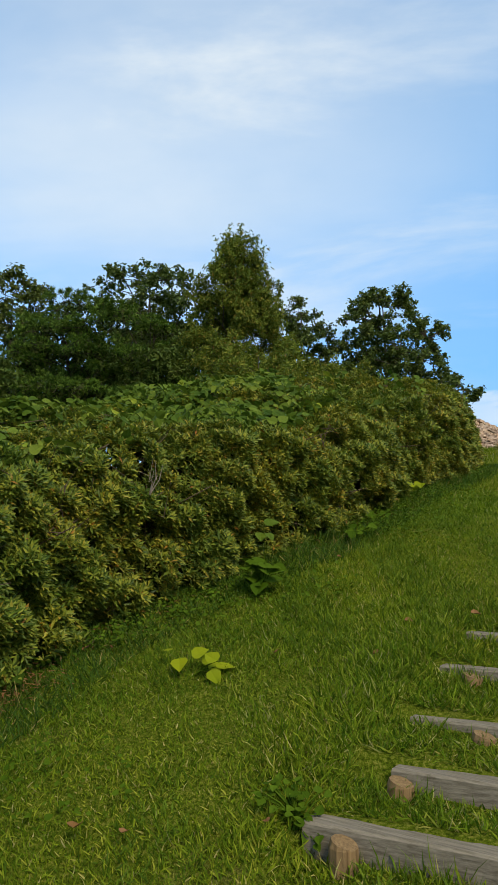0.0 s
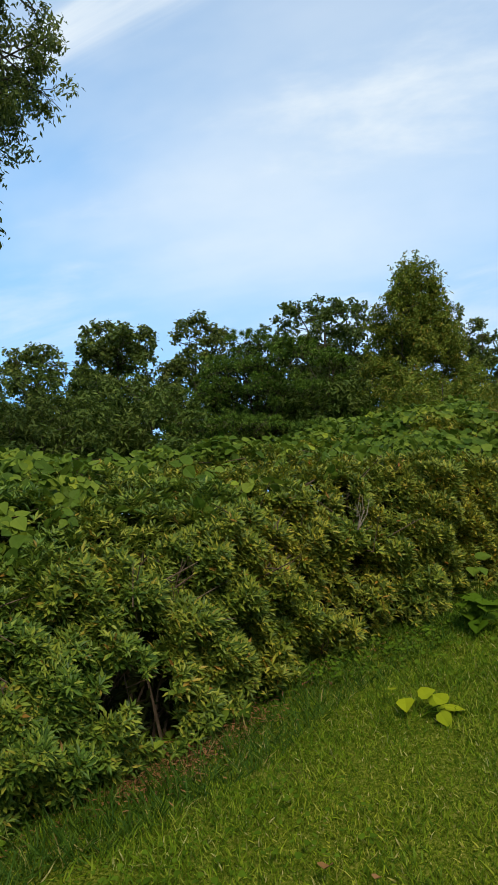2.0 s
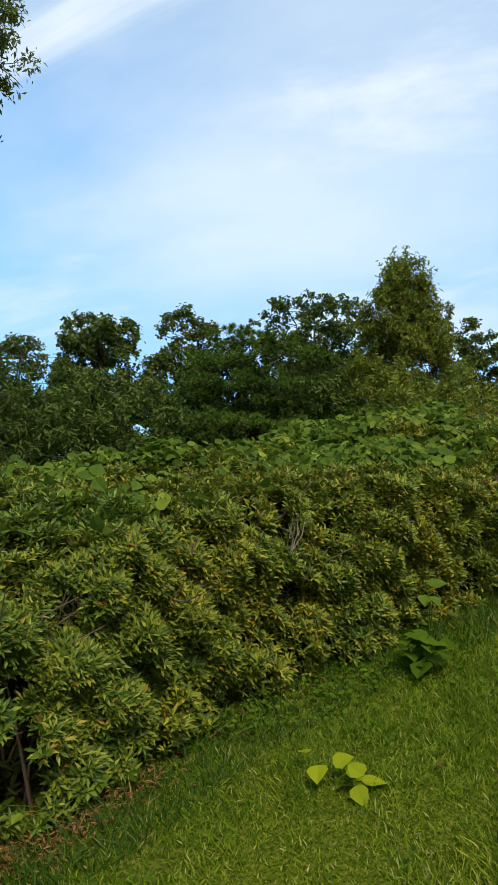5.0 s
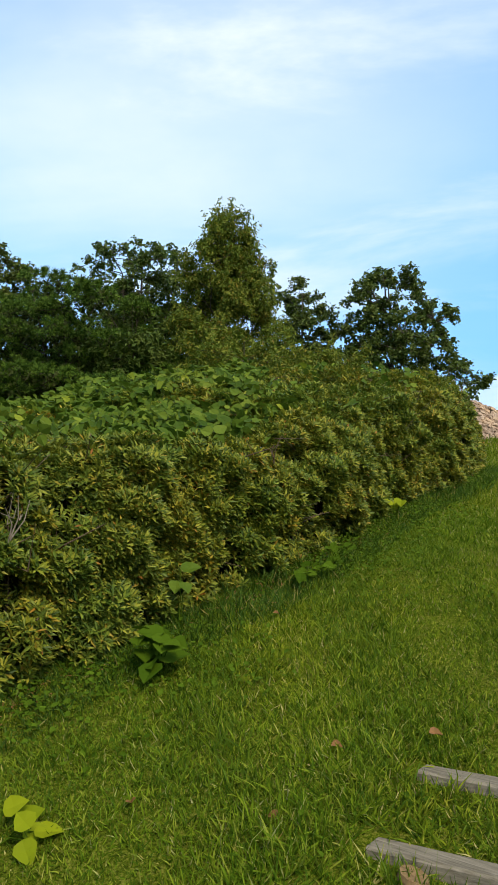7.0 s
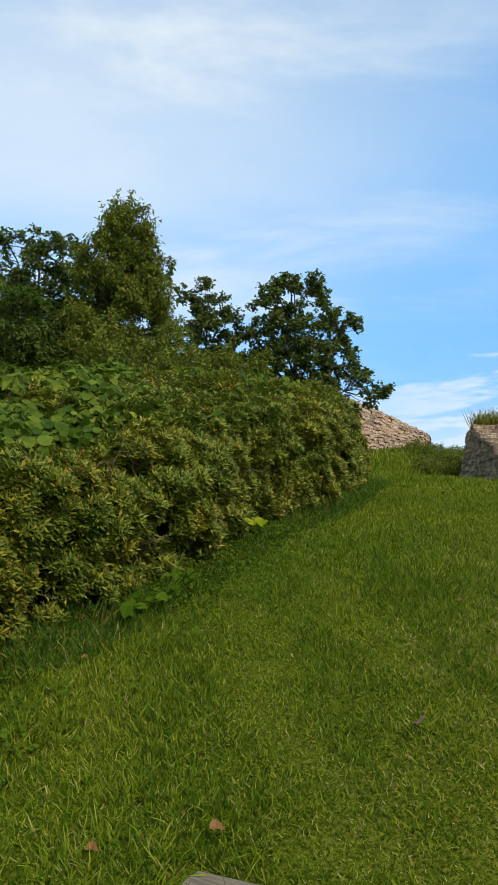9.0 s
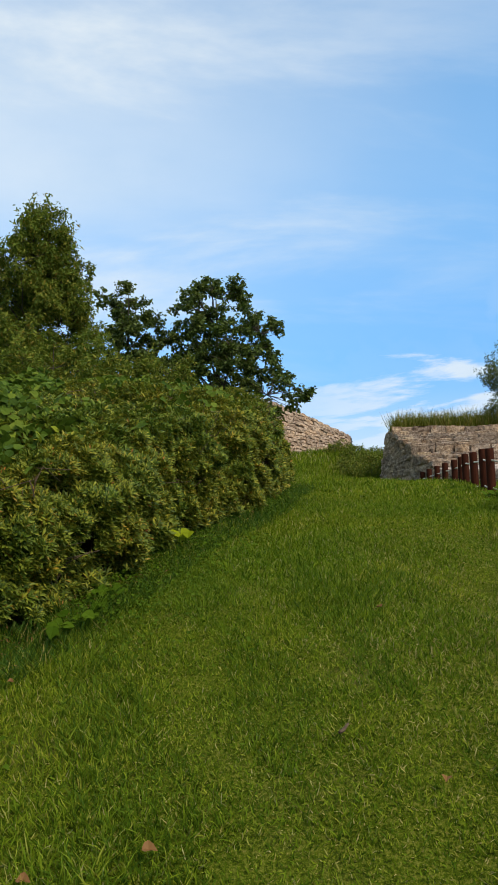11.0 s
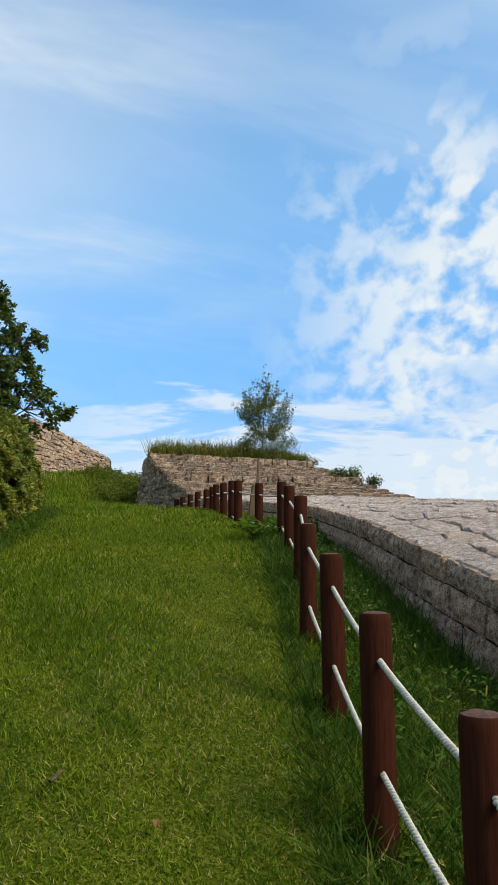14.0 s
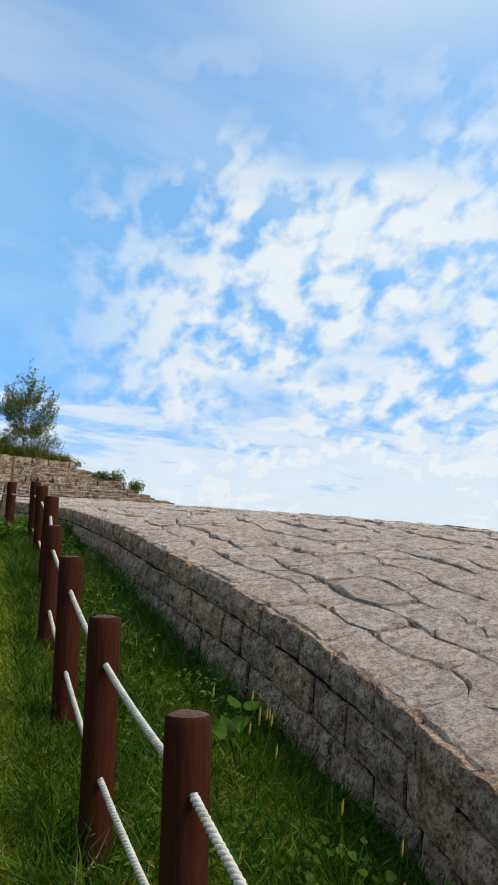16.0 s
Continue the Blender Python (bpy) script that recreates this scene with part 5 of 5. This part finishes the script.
def build_plateau():
    """Grass, sapling and small shrubs on the stepped wall."""
    gen = np.random.default_rng(61)
    n = 11000
    x = gen.uniform(-2.75, 1.3, n)
    y = gen.uniform(18.35, 21.0, n)
    edge = smooth(x, 1.6, -0.6)
    z = 3.52 + (y - 18) * 0.03 - 0.04 * np.clip(x + 2.6, 0, 9)
    length = gen.uniform(0.22, 0.66, n) * (0.5 + 0.5 * edge)
    lean = np.stack([gen.normal(0, 0.25, n), gen.normal(0, 0.25, n), np.ones(n)], -1)
    v, f = blades(np.stack([x, y, z], -1), lean, 0.014, length, gen)
    ob = part("plateau_grass", mesh_from("plateau_grass", v, f, HAY))
    tagged(ob, "tall yellow-green grass on top of the stepped wall", "grass", kind="stuff")
    base = (0.15, 18.9, 3.40)
    tree("birch_sapling", "thin young tree with sparse small leaves on the wall", base, 0.885 + 18.6 * math.tan(radians(14.5)), [(0.0, 0, 1.85, 0.26, 0.22, 0.50), (0.10, 0, 1.25, 0.72, 0.6, 0.55), (0.1, 0, 0.50, 0.80, 0.8, 0.45)], SILVER, gen, 0.06, 42, 0.16, 0.022, 270, "slim", tight=0.34, shoots=120)
    for az, d, r in ((-12.6, 20.5, 0.42), (-13.4, 22, 0.45), (-14.2, 23.5, 0.4), (-12.9, 23, 0.4), (-13.8, 20.8, 0.35), (-15.0, 24.5, 0.35), (-14.4, 21.6, 0.3)):
        base = from_eye((0.79, 0.35), az, d)
        tree("scrub_bush", "low olive-green scrub bush on the bank beyond the crest", base, base[2] + r * 1.1, [(0, 0, r * 0.4, r * 1.5, r * 1.2, r * 0.45)], POPLAR, gen, 0.07, 110, 0.22, 0.02, 22, "slim")
    for x, y, z, s in ((-1.7, 19.2, 3.5, 0.42), (-0.9, 19.2, 3.46, 0.3), (1.3, 18.4, 3.30, 0.16), (0.95, 18.5, 3.34, 0.14), (2.25, 17.15, 2.80, 0.20), (2.05, 17.1, 2.84, 0.16), (2.8, 17.0, 2.66, 0.10)):
        tree("wall_shrub", "small green shrub rooted in the wall's top", (x, y, z), z + s * 1.5, [(0, 0, s * 0.6, s * 1.7, s * 0.9, s * 0.55)], SILVER, gen, 0.06, 26, 0.11, 0.010, 22, "slim", tight=0.4, shoots=7, reach=(0.05, 0.14))


# ---- grass ----


def blades(at, lean, width, length, gen):
    """Bent blades of grass as one set."""
    n = len(at)
    up = unit(lean)
    side = unit(np.cross(up, gen.normal(size=(n, 3))))
    bend = np.cross(side, up) * gen.uniform(-0.9, 0.9, n)[:, None]
    L = np.asarray(length)[:, None]
    w = (np.asarray(width) * np.ones(n))[:, None] * 0.5
    mid = at + up * L * 0.55 + bend * L * 0.22
    tip = at + up * L * 0.92 + bend * L * 0.75
    v = np.stack([at - side * w, at + side * w, mid - side * w * 0.8, mid + side * w * 0.8, tip], 1)
    f = np.array([(0, 1, 3), (0, 3, 2), (2, 3, 4)])[None] + (np.arange(n) * 5)[:, None, None]
    return v.reshape(-1, 3), f.reshape(-1, 3)


build_plateau()


def wall_line(y):
    return np.interp(y, EDGE[:, 1], EDGE[:, 0])


def worn(x, y):
    """How far feet have worn the lawn, 0 to 1."""
    path = np.exp(-((x - np.interp(y, [0, 3, 6, 10, 14], [0.62, 0.52, 0.12, -0.6, -1.6])) / 0.42) ** 2)
    return path * (0.55 + 0.45 * np.sin(x * 4.1 + y * 2.3) * np.sin(y * 1.7 - x)) * smooth(y, -0.5, 1.5)


def build_lawn():
    gen = np.random.default_rng(71)

    def sow(name, label, n, ylo, yhi, xlo, xhi, size, width, mat, keep, tidy=1.0):
        y = gen.uniform(ylo, yhi, n)
        x = gen.uniform(0, 1, n)
        left, right = xlo(y), xhi(y)
        x = left + (right - left) * x
        on_step = np.zeros(n, bool)
        for sy in STEP_Y:
            ya = y - STEP_SKEW * (x - STEP_X[0])
            on_step |= (ya > sy - 0.014) & (ya < sy + 0.112) & (x > STEP_X[0] - 0.05) & (x < STEP_X[1] + 0.05)
        tread = (x > STEP_X[0]) & (x < STEP_X[1]) & (y > 0) & (y < 2.1)
        w = worn(x, y)
        ok = ~on_step & (gen.uniform(0, 1, n) > w * 0.55) & keep(x, y) & ~(tread & (gen.uniform(0, 1, n) < 0.15))
        x, y, w = x[ok], y[ok], w[ok]
        tuft = 0.75 + 0.25 * np.sin(x * 9.1 + 2 * np.sin(y * 6.3)) * np.sin(y * 8.3 + x * 3.1) + 0.2 * np.sin(x * 2.3 + y * 1.7)
        length = size * gen.uniform(0.45, 1.25, len(x)) * np.clip(tuft, 0.35, 1.3) * (1 - 0.55 * w)
        at = np.stack([x, y, land_z(x, y) + bumps(x, y) - 0.006], -1)
        lean = np.stack([gen.normal(0, 0.75, len(x)), gen.normal(-0.1, 0.75, len(x)), np.full(len(x), tidy)], -1)
        v, f = blades(at, lean, width * gen.uniform(0.7, 1.3, len(x)), length, gen)
        tagged(part(name, mesh_from(name, v, f, mat)), label, "grass", kind="stuff")

    every = lambda x, y: np.ones(len(x), bool)
    mown = lambda x, y: (x < np.interp(y, [1.2, 8.5], [1.45, 0.85])) | (gen.uniform(0, 1, len(x)) < 0.12)
    tufty = lambda x, y: np.sin(x * 2.9 + 1.5 * np.sin(y * 2.1)) * np.sin(y * 2.3 + x * 1.1) + 0.6 * np.sin(x * 7.3 + y * 5.1) > 0.45 + 0.9 * smooth(x, -0.3, 0.4) - 0.75 * smooth(x, 0.0, -0.6) * smooth(y, 1.5, 2.2)
    hf = lambda y: hedge_front(y) - 0.18
    sow("lawn_grass", "short green lawn grass with dry blades between", 210000, -0.2, 5.0, hf, lambda y: wall_line(y) - 0.02, 0.066, 0.0052, GRASS, mown)
    sow("lawn_grass", "short green lawn grass up the slope", 110000, 5.0, 9.5, hf, lambda y: wall_line(y) - 0.02, 0.072, 0.0072, GRASS, mown)
    sow("lawn_grass", "short green lawn grass over the crest", 60000, 9.5, 18.0, lambda y: np.full_like(y, -4.2), lambda y: wall_line(y) - 0.1, 0.11, 0.013, GRASS, every)
    sow("lawn_grass", "short green lawn grass at the foot of the slope", 24000, -4.0, -0.2, hf, lambda y: np.full_like(y, 2.4), 0.085, 0.007, GRASS, every)
    sow("long_grass", "long unmown grass along the fence and wall", 42000, -0.5, 10.5, lambda y: np.interp(y, [0, 3, 9, 10.5], [1.15, 0.95, 0.5, 0.2]), lambda y: wall_line(y) + 0.03, 0.21, 0.0062, RANK, every, 0.8)
    sow("long_grass", "longer grass along the hedge's foot", 20000, -1.0, 10.5, lambda y: hedge_front(y) - 0.12, lambda y: hedge_front(y) + 0.38, 0.15, 0.0055, RANK, every, 0.9)
    sow("straw_grass", "dry straw-coloured blades on the worn path", 100000, 0.6, 7.0, lambda y: np.interp(y, [0, 3, 7], [-1.2, -0.9, -0.9]), lambda y: np.interp(y, [0, 3, 7], [1.2, 1.2, 0.7]), 0.06, 0.0045, STRAW, lambda x, y: gen.uniform(0, 1, len(x)) < 0.10 + 0.9 * worn(x, y), 0.5)
    sow("long_grass", "rough grass round the ends of the timber steps", 5000, 0.0, 2.5, lambda y: np.full_like(y, -0.85), lambda y: np.full_like(y, -0.28), 0.10, 0.0055, GRASS, every)
    sow("lush_grass", "darker lush tufts standing out of the lawn", 56000, -0.2, 5.5, hf, lambda y: np.full_like(y, 0.9), 0.105, 0.0056, LUSH, tufty)
    # meadow and scrub beyond the crest
    n = 36000
    y = gen.uniform(18.5, 30, n)
    x = gen.uniform(-12, -2.4, n)
    scrub = (x > -6.9 + (y - 20) * 0.05) * smooth(y, 19, 21)
    length = np.where(scrub > 0.5, gen.uniform(0.10, 0.32, n), gen.uniform(0.05, 0.12, n))
    v, f = blades(np.stack([x, y, land_z(x, y)], -1), np.stack([gen.normal(0, 0.4, n), gen.normal(0, 0.4, n), np.ones(n)], -1), 0.016, length * 0.8, gen)
    tagged(part("meadow_grass", mesh_from("meadow_grass", v, f, GRASS)), "rough meadow grass beyond the crest", "grass", kind="stuff")


build_lawn()
